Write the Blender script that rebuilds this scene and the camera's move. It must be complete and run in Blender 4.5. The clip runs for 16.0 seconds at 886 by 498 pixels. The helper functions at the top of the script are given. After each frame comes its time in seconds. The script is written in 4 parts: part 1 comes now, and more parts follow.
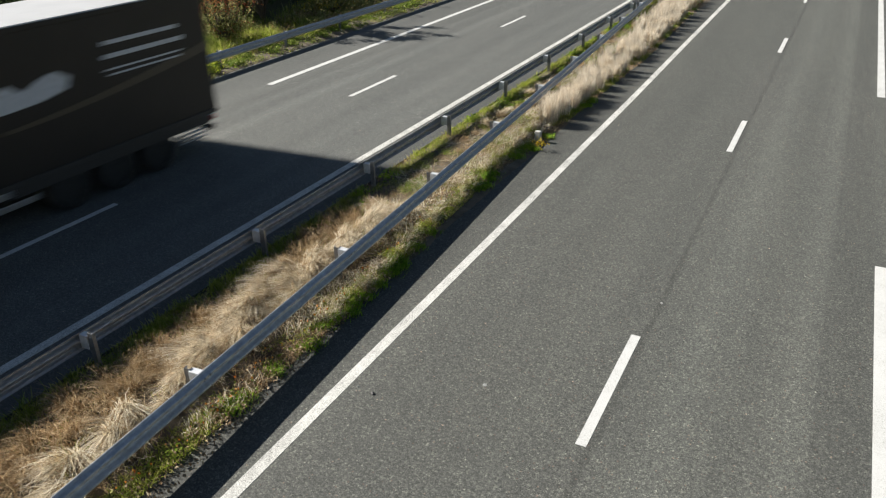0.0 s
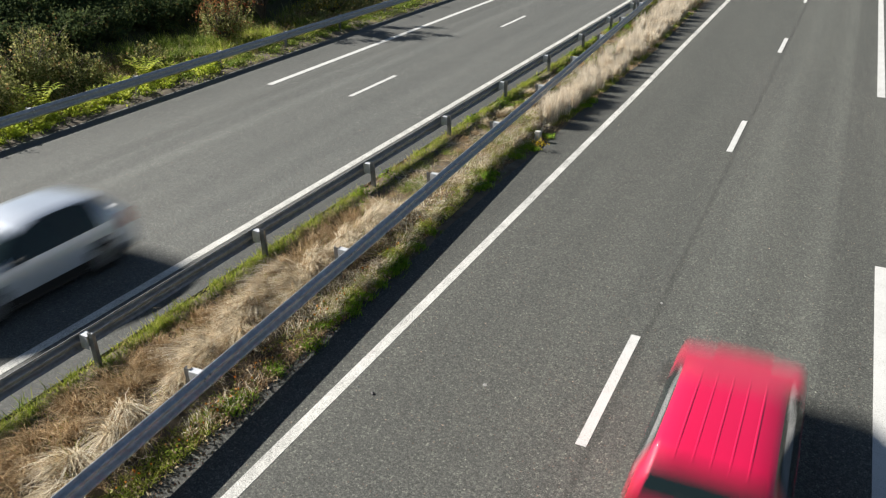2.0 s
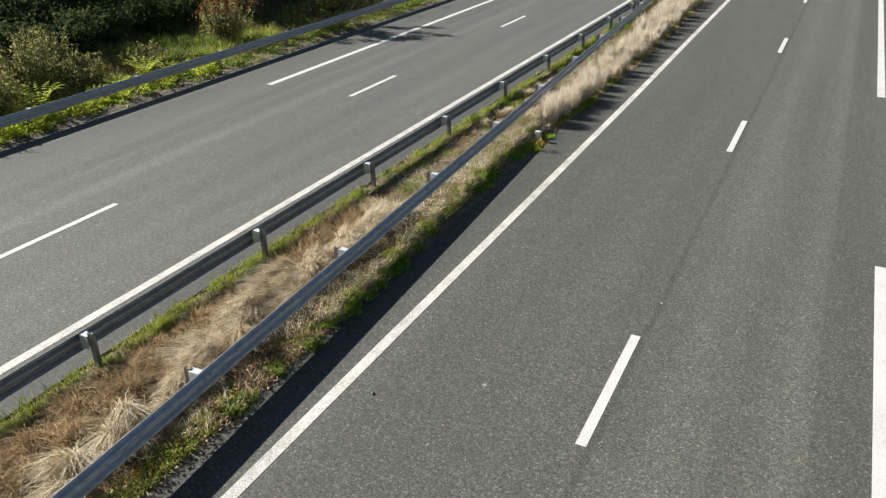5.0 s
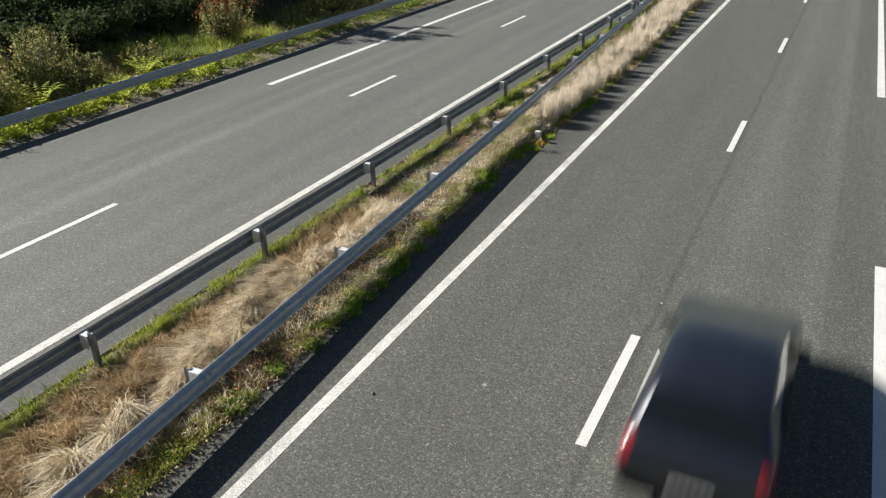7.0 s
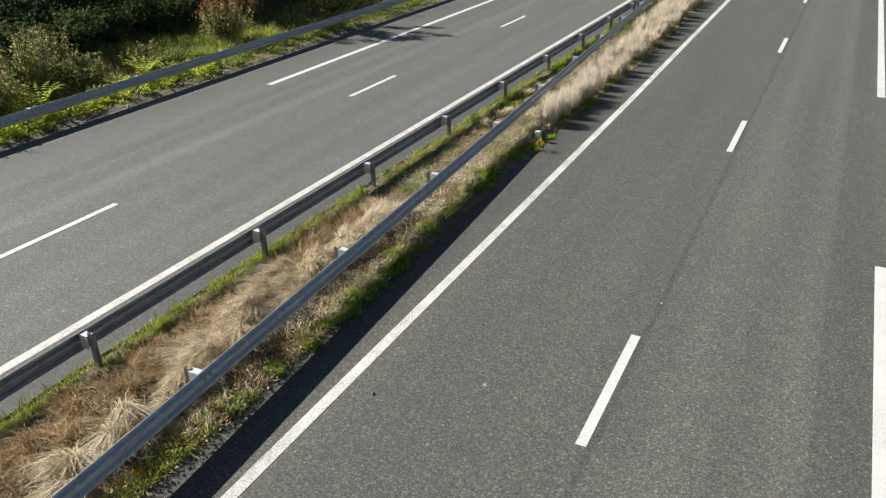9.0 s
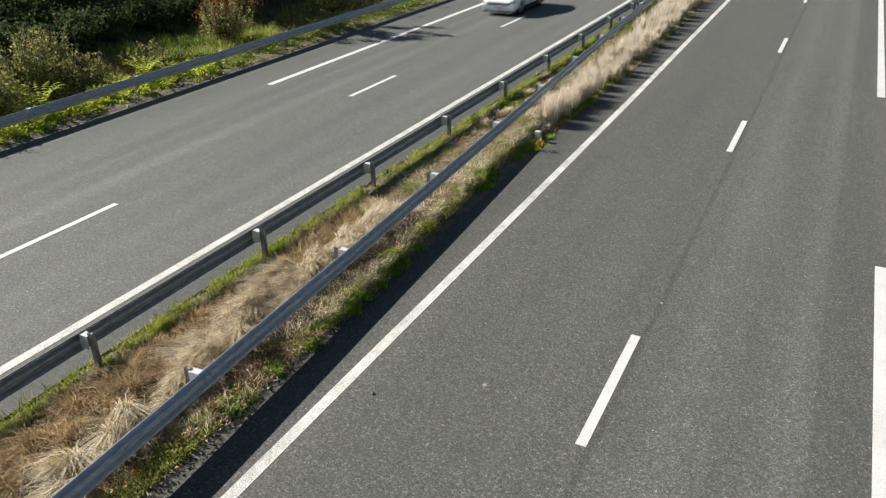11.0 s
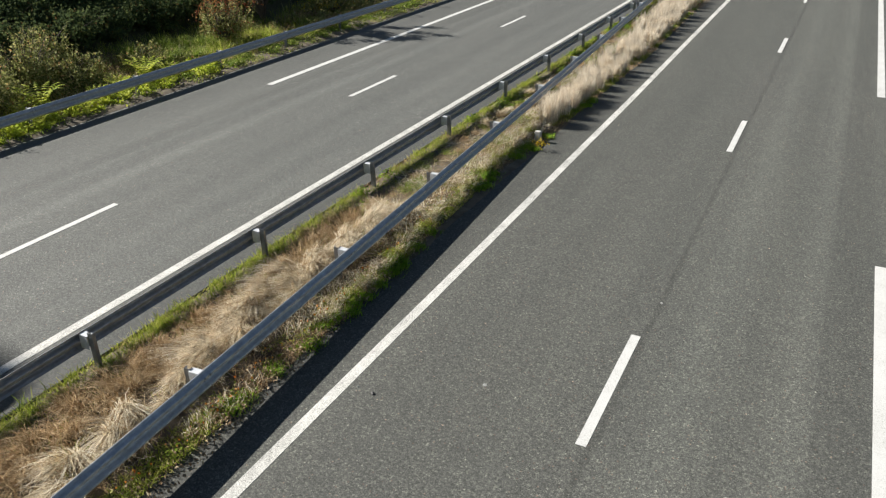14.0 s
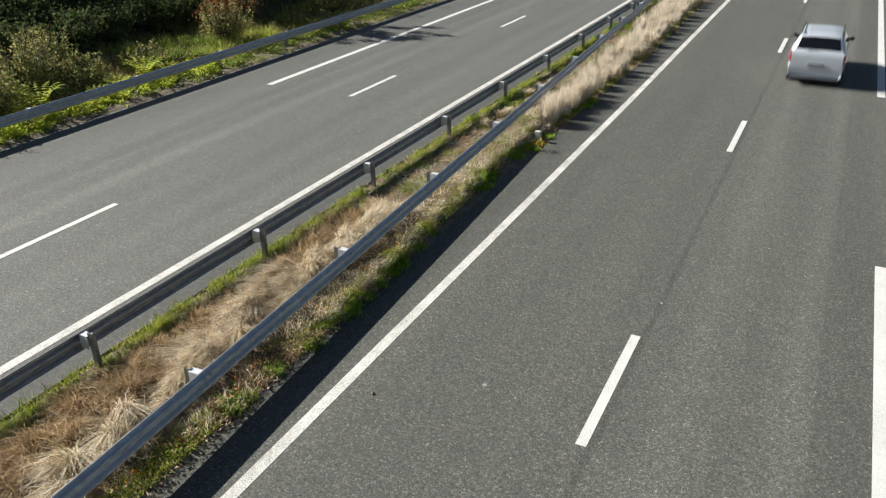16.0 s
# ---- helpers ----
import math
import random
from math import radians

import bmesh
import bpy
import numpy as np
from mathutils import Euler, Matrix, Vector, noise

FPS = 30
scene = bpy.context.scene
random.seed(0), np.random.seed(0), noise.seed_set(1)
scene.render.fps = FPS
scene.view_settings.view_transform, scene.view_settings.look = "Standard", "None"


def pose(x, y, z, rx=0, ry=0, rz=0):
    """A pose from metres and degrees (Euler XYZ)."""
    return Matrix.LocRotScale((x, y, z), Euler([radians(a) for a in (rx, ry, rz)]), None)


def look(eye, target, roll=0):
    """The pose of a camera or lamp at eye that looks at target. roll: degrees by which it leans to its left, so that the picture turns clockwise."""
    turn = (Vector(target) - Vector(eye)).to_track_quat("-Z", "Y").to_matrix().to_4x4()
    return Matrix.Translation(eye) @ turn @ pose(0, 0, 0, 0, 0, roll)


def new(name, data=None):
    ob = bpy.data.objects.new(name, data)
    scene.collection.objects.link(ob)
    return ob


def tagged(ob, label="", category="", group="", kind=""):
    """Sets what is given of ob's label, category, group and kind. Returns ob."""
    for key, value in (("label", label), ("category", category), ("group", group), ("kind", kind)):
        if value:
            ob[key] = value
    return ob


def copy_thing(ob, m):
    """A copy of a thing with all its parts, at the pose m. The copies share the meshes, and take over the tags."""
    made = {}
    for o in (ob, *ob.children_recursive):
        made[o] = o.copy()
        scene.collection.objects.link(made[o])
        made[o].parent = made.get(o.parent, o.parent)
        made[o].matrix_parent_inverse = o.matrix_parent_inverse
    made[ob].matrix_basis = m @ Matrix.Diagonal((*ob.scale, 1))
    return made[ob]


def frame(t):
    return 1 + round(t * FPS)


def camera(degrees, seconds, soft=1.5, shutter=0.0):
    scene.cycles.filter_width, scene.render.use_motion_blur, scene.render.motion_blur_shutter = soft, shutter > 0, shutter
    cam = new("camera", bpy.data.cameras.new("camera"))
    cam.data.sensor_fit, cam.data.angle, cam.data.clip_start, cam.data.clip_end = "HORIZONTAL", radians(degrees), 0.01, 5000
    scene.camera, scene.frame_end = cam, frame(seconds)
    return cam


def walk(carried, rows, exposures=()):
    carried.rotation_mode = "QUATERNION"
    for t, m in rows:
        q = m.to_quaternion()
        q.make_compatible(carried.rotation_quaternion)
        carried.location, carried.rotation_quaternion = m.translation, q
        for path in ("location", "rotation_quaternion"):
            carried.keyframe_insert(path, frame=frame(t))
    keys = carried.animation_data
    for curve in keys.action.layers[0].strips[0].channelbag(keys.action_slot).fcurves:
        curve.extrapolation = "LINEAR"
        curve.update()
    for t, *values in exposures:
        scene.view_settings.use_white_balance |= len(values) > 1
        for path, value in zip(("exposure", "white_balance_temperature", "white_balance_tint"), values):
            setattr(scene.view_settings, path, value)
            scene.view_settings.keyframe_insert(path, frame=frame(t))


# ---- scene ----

# camera on a footbridge over a dual carriageway; y runs along the road, x across it
cam = camera(59.69, 16.0, soft=1.25, shutter=0.5)
EYE = (2.008, -7.819, 6.904)
AIM = (-1.913, -0.154, 2.548)
walk(cam, [(0.0, look(EYE, AIM, -0.737)), (16.0, look(EYE, AIM, -0.737))],
     exposures=[(0.0, 0.90), (16.0, 0.90)])

# ---- daylight ----
SUN_EL, SHADOW_DIR = 33.0, Vector((1.0, 0.07, 0)).normalized()
world = bpy.data.worlds.new("sky")
scene.world = world
world.use_nodes = True
wn = world.node_tree.nodes
sky = wn.new("ShaderNodeTexSky")
sky.sky_type = 'NISHITA'
sky.sun_disc = False
sky.sun_elevation = radians(SUN_EL)
sky.sun_rotation = math.atan2(-SHADOW_DIR.x, -SHADOW_DIR.y)
sky.air_density, sky.dust_density = 1.15, 0.25
wn["Background"].inputs["Strength"].default_value = 0.031
world.node_tree.links.new(sky.outputs[0], wn["Background"].inputs["Color"])
sun_data = bpy.data.lights.new("sun", 'SUN')
sun_data.energy, sun_data.angle, sun_data.color = 5.0, radians(0.53), (1.0, 0.955, 0.87)
sun = new("sun", sun_data)
sun.matrix_basis = look((0, 0, 60), Vector((0, 0, 60)) + SHADOW_DIR * math.cos(radians(SUN_EL)) - Vector((0, 0, math.sin(radians(SUN_EL)))))


# ---- materials ----
def shader(name, rough=0.6, metal=0.0):
    m = bpy.data.materials.new(name)
    m.use_nodes = True
    b = m.node_tree.nodes["Principled BSDF"]
    b.inputs["Roughness"].default_value, b.inputs["Metallic"].default_value = rough, metal
    return m, m.node_tree.nodes, m.node_tree.links, b


def noise_node(n, l, scale, detail=3.0, rough=0.55, coords="Object", stretch=None):
    tc = n.new("ShaderNodeTexCoord")
    t = n.new("ShaderNodeTexNoise")
    t.inputs["Scale"].default_value, t.inputs["Detail"].default_value, t.inputs["Roughness"].default_value = scale, detail, rough
    if stretch:
        mp = n.new("ShaderNodeMapping")
        mp.inputs["Scale"].default_value = stretch
        l.new(tc.outputs[coords], mp.inputs["Vector"])
        l.new(mp.outputs[0], t.inputs["Vector"])
    else:
        l.new(tc.outputs[coords], t.inputs["Vector"])
    return t.outputs["Fac"]


def ramp(n, l, fac, stops):
    r = n.new("ShaderNodeValToRGB")
    e = r.color_ramp.elements
    while len(e) < len(stops):
        e.new(0.5)
    for k, (at, c) in zip(e, stops):
        k.position, k.color = at, (*c, 1)
    if fac is not None:
        l.new(fac, r.inputs[0])
    return r.outputs[0]


def blend(n, l, mode, fac, a, b):
    m = n.new("ShaderNodeMix")
    m.data_type, m.blend_type = 'RGBA', mode
    for socket, v in ((m.inputs[0], fac), (m.inputs[6], a), (m.inputs[7], b)):
        if isinstance(v, bpy.types.NodeSocket):
            l.new(v, socket)
        elif isinstance(v, tuple):
            socket.default_value = (*v, 1)
        else:
            socket.default_value = v
    return m.outputs[2]


def calc(n, l, op, a, b=0.0, clamp=False):
    m = n.new("ShaderNodeMath")
    m.operation, m.use_clamp = op, clamp
    for socket, v in zip(m.inputs, (a, b)):
        if isinstance(v, bpy.types.NodeSocket):
            l.new(v, socket)
        else:
            socket.default_value = v
    return m.outputs[0]


def bump(n, l, b, height, strength, distance):
    u = n.new("ShaderNodeBump")
    u.inputs["Strength"].default_value, u.inputs["Distance"].default_value = strength, distance
    l.new(height, u.inputs["Height"])
    l.new(u.outputs[0], b.inputs["Normal"])


def plain(name, dark, light, rough=0.6, metal=0.0, scale=12.0, fine=160.0, relief=0.15, coat=0.0):
    """Two-scale noise between two tones with a little relief."""
    m, n, l, b = shader(name, rough, metal)
    a = noise_node(n, l, scale)
    f = noise_node(n, l, fine, 2)
    mixed = calc(n, l, 'ADD', calc(n, l, 'MULTIPLY', a, 0.65), calc(n, l, 'MULTIPLY', f, 0.35))
    l.new(ramp(n, l, mixed, [(0.35, dark), (0.65, light)]), b.inputs["Base Color"])
    if relief:
        bump(n, l, b, f, relief, 0.004)
    b.inputs["Coat Weight"].default_value = coat
    b.inputs["Coat Roughness"].default_value = 0.03
    return m


def asphalt(name, tone, joint_x, bands, tint=(0.97, 1.0, 0.93), coarse=1.0):
    """Coarse dark stone in bitumen; wheel tracks and darker edge bands run along y, a dark joint lies beside the lane
    line.
    """
    m, n, l, b = shader(name, 0.82)
    tcs = n.new("ShaderNodeTexCoord")
    grit = noise_node(n, l, 62.0, 2, 0.75)
    fine = noise_node(n, l, 24.0, 2, 0.6)
    broad = noise_node(n, l, 0.7, 4, 0.6, stretch=(1.0, 0.12, 1.0))
    patch = noise_node(n, l, 2.3, 3, 0.6)
    t = tone
    c = ramp(n, l, grit, [(0.32, tuple(t * 0.35 * v for v in tint)), (0.5, tuple(t * v for v in tint)), (0.70, tuple(t * 1.85 * v for v in tint))])
    for size, amount in ((62.0, 0.55 * coarse), (34.0, 0.55 * coarse)):
        stones = n.new("ShaderNodeTexVoronoi")
        stones.inputs["Scale"].default_value = size
        l.new(tcs.outputs["Object"], stones.inputs["Vector"])
        sv = n.new("ShaderNodeSeparateColor")
        l.new(stones.outputs["Color"], sv.inputs[0])
        c = blend(n, l, 'MULTIPLY', amount, c, ramp(n, l, sv.outputs[0], [(0.0, (0.45, 0.45, 0.46)), (0.35, (0.85, 0.85, 0.85)), (0.8, (1.1, 1.1, 1.08)), (1.0, (2.1, 2.08, 1.95))]))
    c = blend(n, l, 'MULTIPLY', 0.75, c, ramp(n, l, fine, [(0.3, (0.62, 0.61, 0.6)), (0.7, (1.32, 1.32, 1.32))]))
    c = blend(n, l, 'MULTIPLY', 0.5, c, ramp(n, l, broad, [(0.3, (0.8, 0.81, 0.8)), (0.7, (1.18, 1.16, 1.12))]))
    c = blend(n, l, 'MULTIPLY', 0.35, c, ramp(n, l, patch, [(0.3, (0.86, 0.86, 0.88)), (0.7, (1.1, 1.1, 1.08))]))
    # single stones of reddish and pale rock
    rock = n.new("ShaderNodeTexVoronoi")
    rock.inputs["Scale"].default_value = 21.0
    l.new(tcs.outputs["Object"], rock.inputs["Vector"])
    rc = n.new("ShaderNodeSeparateColor")
    l.new(rock.outputs["Color"], rc.inputs[0])
    near = calc(n, l, 'LESS_THAN', rock.outputs["Distance"], 0.26)
    c = blend(n, l, 'MULTIPLY', calc(n, l, 'MULTIPLY', calc(n, l, 'GREATER_THAN', rc.outputs[0], 0.90), near), c, (1.7, 1.25, 1.1))
    c = blend(n, l, 'MULTIPLY', calc(n, l, 'MULTIPLY', calc(n, l, 'GREATER_THAN', rc.outputs[1], 0.965), near), c, (2.6, 2.55, 2.4))
    tc = n.new("ShaderNodeTexCoord")
    sep = n.new("ShaderNodeSeparateXYZ")
    l.new(tc.outputs["Object"], sep.inputs[0])
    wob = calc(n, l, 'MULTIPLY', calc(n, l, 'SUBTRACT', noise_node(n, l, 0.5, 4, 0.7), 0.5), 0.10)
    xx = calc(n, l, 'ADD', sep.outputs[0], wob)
    for at, half, dark in [(joint_x, 0.07, 0.42 if joint_x > 0 else 0.12)] + bands:
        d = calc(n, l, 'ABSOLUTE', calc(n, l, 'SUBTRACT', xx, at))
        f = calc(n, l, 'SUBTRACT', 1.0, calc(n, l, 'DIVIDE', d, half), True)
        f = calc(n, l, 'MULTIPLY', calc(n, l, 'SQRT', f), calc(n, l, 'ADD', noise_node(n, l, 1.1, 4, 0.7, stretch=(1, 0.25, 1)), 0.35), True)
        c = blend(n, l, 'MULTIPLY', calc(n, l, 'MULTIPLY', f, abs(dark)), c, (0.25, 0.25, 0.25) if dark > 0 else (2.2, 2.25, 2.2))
    l.new(c, b.inputs["Base Color"])
    bump(n, l, b, grit, 0.9, 0.006)
    return m


def road_paint():
    m, n, l, b = shader("road_paint", 0.7)
    f = noise_node(n, l, 70.0, 3, 0.7)
    w = noise_node(n, l, 1.6, 4, 0.7)
    c = ramp(n, l, calc(n, l, 'ADD', calc(n, l, 'MULTIPLY', f, 0.7), calc(n, l, 'MULTIPLY', w, 0.3)),
             [(0.33, (0.30, 0.295, 0.27)), (0.45, (0.56, 0.56, 0.545)), (0.7, (0.67, 0.672, 0.66))])
    l.new(c, b.inputs["Base Color"])
    bump(n, l, b, f, 0.5, 0.003)
    return m


def worn_paint():
    """The older median edge line, thinner over the stones."""
    m, n, l, b = shader("worn_road_paint", 0.75)
    f = noise_node(n, l, 90.0, 3, 0.7)
    w = noise_node(n, l, 1.3, 4, 0.7)
    c = ramp(n, l, calc(n, l, 'ADD', calc(n, l, 'MULTIPLY', f, 0.75), calc(n, l, 'MULTIPLY', w, 0.25)),
             [(0.38, (0.12, 0.118, 0.11)), (0.47, (0.48, 0.475, 0.45)), (0.62, (0.80, 0.79, 0.75))])
    l.new(c, b.inputs["Base Color"])
    bump(n, l, b, f, 0.7, 0.004)
    return m


def steel(name, tone=0.46):
    m, n, l, b = shader(name, 0.45, 0.5)
    a = noise_node(n, l, 9.0, 4, 0.6)
    streak = noise_node(n, l, 14.0, 4, 0.65, stretch=(1, 0.15, 1.8))
    c = ramp(n, l, a, [(0.3, (tone * 0.76, tone * 0.78, tone * 0.82)), (0.7, (tone * 1.10, tone * 1.14, tone * 1.2))])
    c = blend(n, l, 'MULTIPLY', 0.22, c, ramp(n, l, streak, [(0.32, (0.52, 0.5, 0.46)), (0.55, (1, 1, 1))]))
    spots = noise_node(n, l, 3.1, 5, 0.7, stretch=(1, 0.35, 1))
    c = blend(n, l, 'MULTIPLY', 0.5, c, ramp(n, l, spots, [(0.28, (0.45, 0.40, 0.33)), (0.42, (1, 1, 1))]))
    l.new(c, b.inputs["Base Color"])
    l.new(ramp(n, l, streak, [(0.3, (0.56, 0.56, 0.56)), (0.7, (0.40, 0.40, 0.40))]), b.inputs["Roughness"])
    return m


def blades(name, stops, rough=0.7, sheen=0.25, gloss=0.2):
    """Leaves and grass: a tone for each blade, light passing through."""
    m, n, l, b = shader(name, rough)
    g = n.new("ShaderNodeNewGeometry")
    c = ramp(n, l, g.outputs["Random Per Island"], stops)
    big = noise_node(n, l, 1.7, 3)
    c = blend(n, l, 'MULTIPLY', 0.5, c, ramp(n, l, big, [(0.3, (0.7, 0.7, 0.68)), (0.7, (1.2, 1.2, 1.2))]))
    tuft = noise_node(n, l, 5.5, 3, 0.6)
    c = blend(n, l, 'MULTIPLY', 0.65, c, ramp(n, l, tuft, [(0.32, (0.70, 0.68, 0.64)), (0.5, (1, 1, 1)), (0.68, (1.28, 1.26, 1.2))]))
    l.new(c, b.inputs["Base Color"])
    b.inputs["Specular IOR Level"].default_value = gloss
    t = n.new("ShaderNodeBsdfTranslucent")
    l.new(c, t.inputs["Color"])
    mx = n.new("ShaderNodeMixShader")
    mx.inputs[0].default_value = sheen
    l.new(b.outputs[0], mx.inputs[1])
    l.new(t.outputs[0], mx.inputs[2])
    l.new(mx.outputs[0], n["Material Output"].inputs["Surface"])
    return m


def paint(name, colour, metal=0.0, rough=0.35):
    m, n, l, b = shader(name, rough, metal)
    f = noise_node(n, l, 900.0, 1)
    d = noise_node(n, l, 3.0, 4)
    c = ramp(n, l, f, [(0.3, tuple(v * 0.9 for v in colour)), (0.7, tuple(min(1, v * 1.08) for v in colour))])
    c = blend(n, l, 'MULTIPLY', 0.25, c, ramp(n, l, d, [(0.35, (0.8, 0.79, 0.77)), (0.65, (1.05, 1.05, 1.05))]))
    l.new(c, b.inputs["Base Color"])
    b.inputs["Coat Weight"].default_value, b.inputs["Coat Roughness"].default_value = 0.9, 0.04
    return m


def glass(name, tint, through_it):
    m, n, l, b = shader(name, 0.03)
    b.inputs["Base Color"].default_value = (*tint, 1)
    b.inputs["Transmission Weight"].default_value = through_it
    b.inputs["IOR"].default_value = 1.2
    b.inputs["Coat Weight"].default_value = 0.6
    return m


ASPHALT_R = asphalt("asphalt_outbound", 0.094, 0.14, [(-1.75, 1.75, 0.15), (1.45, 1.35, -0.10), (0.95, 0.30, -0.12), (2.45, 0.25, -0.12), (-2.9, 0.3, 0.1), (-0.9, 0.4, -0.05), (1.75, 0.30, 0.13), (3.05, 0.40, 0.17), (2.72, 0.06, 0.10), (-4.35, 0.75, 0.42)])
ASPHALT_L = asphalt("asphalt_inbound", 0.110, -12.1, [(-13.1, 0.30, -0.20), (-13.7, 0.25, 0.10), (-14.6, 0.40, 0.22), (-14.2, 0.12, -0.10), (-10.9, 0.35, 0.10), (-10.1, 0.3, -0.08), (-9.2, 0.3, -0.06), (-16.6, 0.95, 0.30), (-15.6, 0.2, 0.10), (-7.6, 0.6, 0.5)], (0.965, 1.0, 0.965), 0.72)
PAINT, WORN = road_paint(), worn_paint()
# posts take a shade-darkened steel tone, spacers a pale sunlit one
STEEL, SUNLIT_STEEL, DULL_SHADED_STEEL, SHADED_STEEL = steel("galvanised_steel", 0.50), plain("sunlit_zinc", (0.52, 0.54, 0.57), (0.72, 0.74, 0.77), 0.5, 0.2, relief=0), steel("dirty_shaded_steel", 0.30), steel("shaded_post_steel", 0.24)
SOIL = plain("soil", (0.06, 0.047, 0.032), (0.19, 0.155, 0.11), 0.95, scale=3.0, fine=70.0, relief=1.0)
GROUND = plain("rough_grassland", (0.035, 0.04, 0.015), (0.13, 0.12, 0.055), 0.95, scale=0.9, fine=25.0, relief=1.0)
STRAW = blades("dry_straw_grass", [(0.0, (0.15, 0.095, 0.05)), (0.22, (0.48, 0.38, 0.25)), (0.5, (0.76, 0.67, 0.51)), (1.0, (0.97, 0.93, 0.82))], 0.6, 0.45)
BROWN = blades("rusty_brown_grass", [(0.0, (0.20, 0.125, 0.06)), (0.5, (0.46, 0.325, 0.18)), (1.0, (0.74, 0.60, 0.40))], 0.7, 0.35)
PALE = blades("pale_feather_grass", [(0.0, (0.36, 0.27, 0.18)), (0.3, (0.72, 0.63, 0.50)), (1.0, (0.95, 0.90, 0.81))], 0.6, 0.4)
GREEN = blades("green_grass", [(0.0, (0.09, 0.145, 0.018)), (0.5, (0.20, 0.285, 0.04)), (0.85, (0.33, 0.39, 0.09)), (1.0, (0.52, 0.46, 0.22))], 0.6, 0.45)
OLIVE = blades("olive_moss_grass", [(0.0, (0.18, 0.25, 0.025)), (0.6, (0.39, 0.45, 0.07)), (1.0, (0.62, 0.56, 0.22))], 0.7, 0.5)
LUSH = blades("bright_lush_leaves", [(0.0, (0.12, 0.26, 0.015)), (0.6, (0.27, 0.45, 0.035)), (1.0, (0.48, 0.60, 0.09))], 0.55, 0.5)
HEDGE = blades("dark_hedge_leaves", [(0.0, (0.05, 0.078, 0.038)), (0.6, (0.095, 0.13, 0.055)), (0.94, (0.14, 0.17, 0.06)), (1.0, (0.24, 0.14, 0.06))], 0.8, 0.35, 0.03)
SHRUB = blades("grey_green_shrub_leaves", [(0.0, (0.10, 0.12, 0.035)), (0.5, (0.24, 0.26, 0.085)), (0.88, (0.46, 0.45, 0.20)), (1.0, (0.50, 0.27, 0.11))], 0.6, 0.35, 0.1)
FERN = blades("fern_fronds", [(0.0, (0.34, 0.44, 0.04)), (1.0, (0.60, 0.62, 0.10))], 0.55, 0.4)
RUST = blades("rust_red_leaves", [(0.0, (0.14, 0.045, 0.025)), (0.55, (0.30, 0.10, 0.045)), (1.0, (0.42, 0.24, 0.09))], 0.6, 0.35)
GOLD = blades("yellow_flowers", [(0.0, (0.55, 0.36, 0.02)), (1.0, (0.80, 0.62, 0.04))], 0.5, 0.2)
ORANGE = blades("orange_flowers", [(0.0, (0.55, 0.16, 0.02)), (1.0, (0.75, 0.36, 0.06))], 0.5, 0.2)
LITTER = blades("dead_leaves", [(0.0, (0.14, 0.09, 0.05)), (0.6, (0.36, 0.26, 0.16)), (1.0, (0.58, 0.47, 0.33))], 0.8, 0.1)
BARK = plain("bark", (0.05, 0.04, 0.03), (0.16, 0.13, 0.10), 0.9, scale=20, relief=0.8)
RUBBER = plain("tyre_rubber", (0.012, 0.012, 0.012), (0.03, 0.03, 0.03), 0.8)
ALLOY = plain("alloy", (0.4, 0.41, 0.42), (0.6, 0.6, 0.62), 0.35, 0.9, relief=0)
TRIM = plain("black_plastic", (0.015, 0.015, 0.016), (0.035, 0.035, 0.036), 0.6, relief=0.05)
CABIN = plain("dark_upholstery", (0.02, 0.02, 0.022), (0.06, 0.06, 0.062), 0.9)
CHROME = plain("chrome", (0.65, 0.66, 0.68), (0.8, 0.8, 0.82), 0.12, 1.0, relief=0)
PLATE = plain("plate_white", (0.34, 0.34, 0.33), (0.45, 0.45, 0.43), 0.5, relief=0)
BAR = plain("plate_marks", (0.17, 0.17, 0.18), (0.22, 0.22, 0.23), 0.6, relief=0)
WINDOW = glass("tinted_car_glass", (0.016, 0.030, 0.032), 0.3)
DARK_WINDOW = glass("privacy_car_glass", (0.008, 0.010, 0.013), 0.15)
LAMP = plain("lamp_lens", (0.35, 0.36, 0.38), (0.6, 0.61, 0.63), 0.12, 0.6, relief=0, coat=1.0)
RED_LAMP = paint("red_lamp_lens", (0.26, 0.008, 0.016), 0.0, 0.2)
CONCRETE = plain("concrete", (0.36, 0.35, 0.33), (0.55, 0.54, 0.5), 0.9, scale=8, relief=0.5)


# ---- building blocks ----
def mesh_object(name, verts, faces, material, parent=None, smooth=False, label=""):
    me = bpy.data.meshes.new(name)
    me.from_pydata([tuple(v) for v in verts], [], [tuple(f) for f in faces])
    me.materials.append(material)
    if smooth:
        me.shade_smooth()
    me.update()
    ob = new(name, me)
    if parent:
        ob.parent = parent
    if label:
        ob["label"] = label
    return ob


def part(name, bm, material, parent, label="", smooth=False):
    me = bpy.data.meshes.new(name)
    bm.normal_update()
    bm.to_mesh(me)
    bm.free()
    me.materials.append(material)
    if smooth:
        me.shade_smooth()
    ob = new(name, me)
    ob.parent = parent
    if label:
        ob["label"] = label
    return ob


def again(ob, m, parent):
    """Another piece on the same mesh."""
    o = bpy.data.objects.new(ob.name.split(".")[0], ob.data)
    scene.collection.objects.link(o)
    o.parent = parent
    o.matrix_basis = m
    if "label" in ob:
        o["label"] = ob["label"]
    return o


def empty(name, m, label, category, group="", kind=""):
    e = new(name)
    e.empty_display_size = 0.2
    e.matrix_basis = m
    return tagged(e, label, category, group, kind)


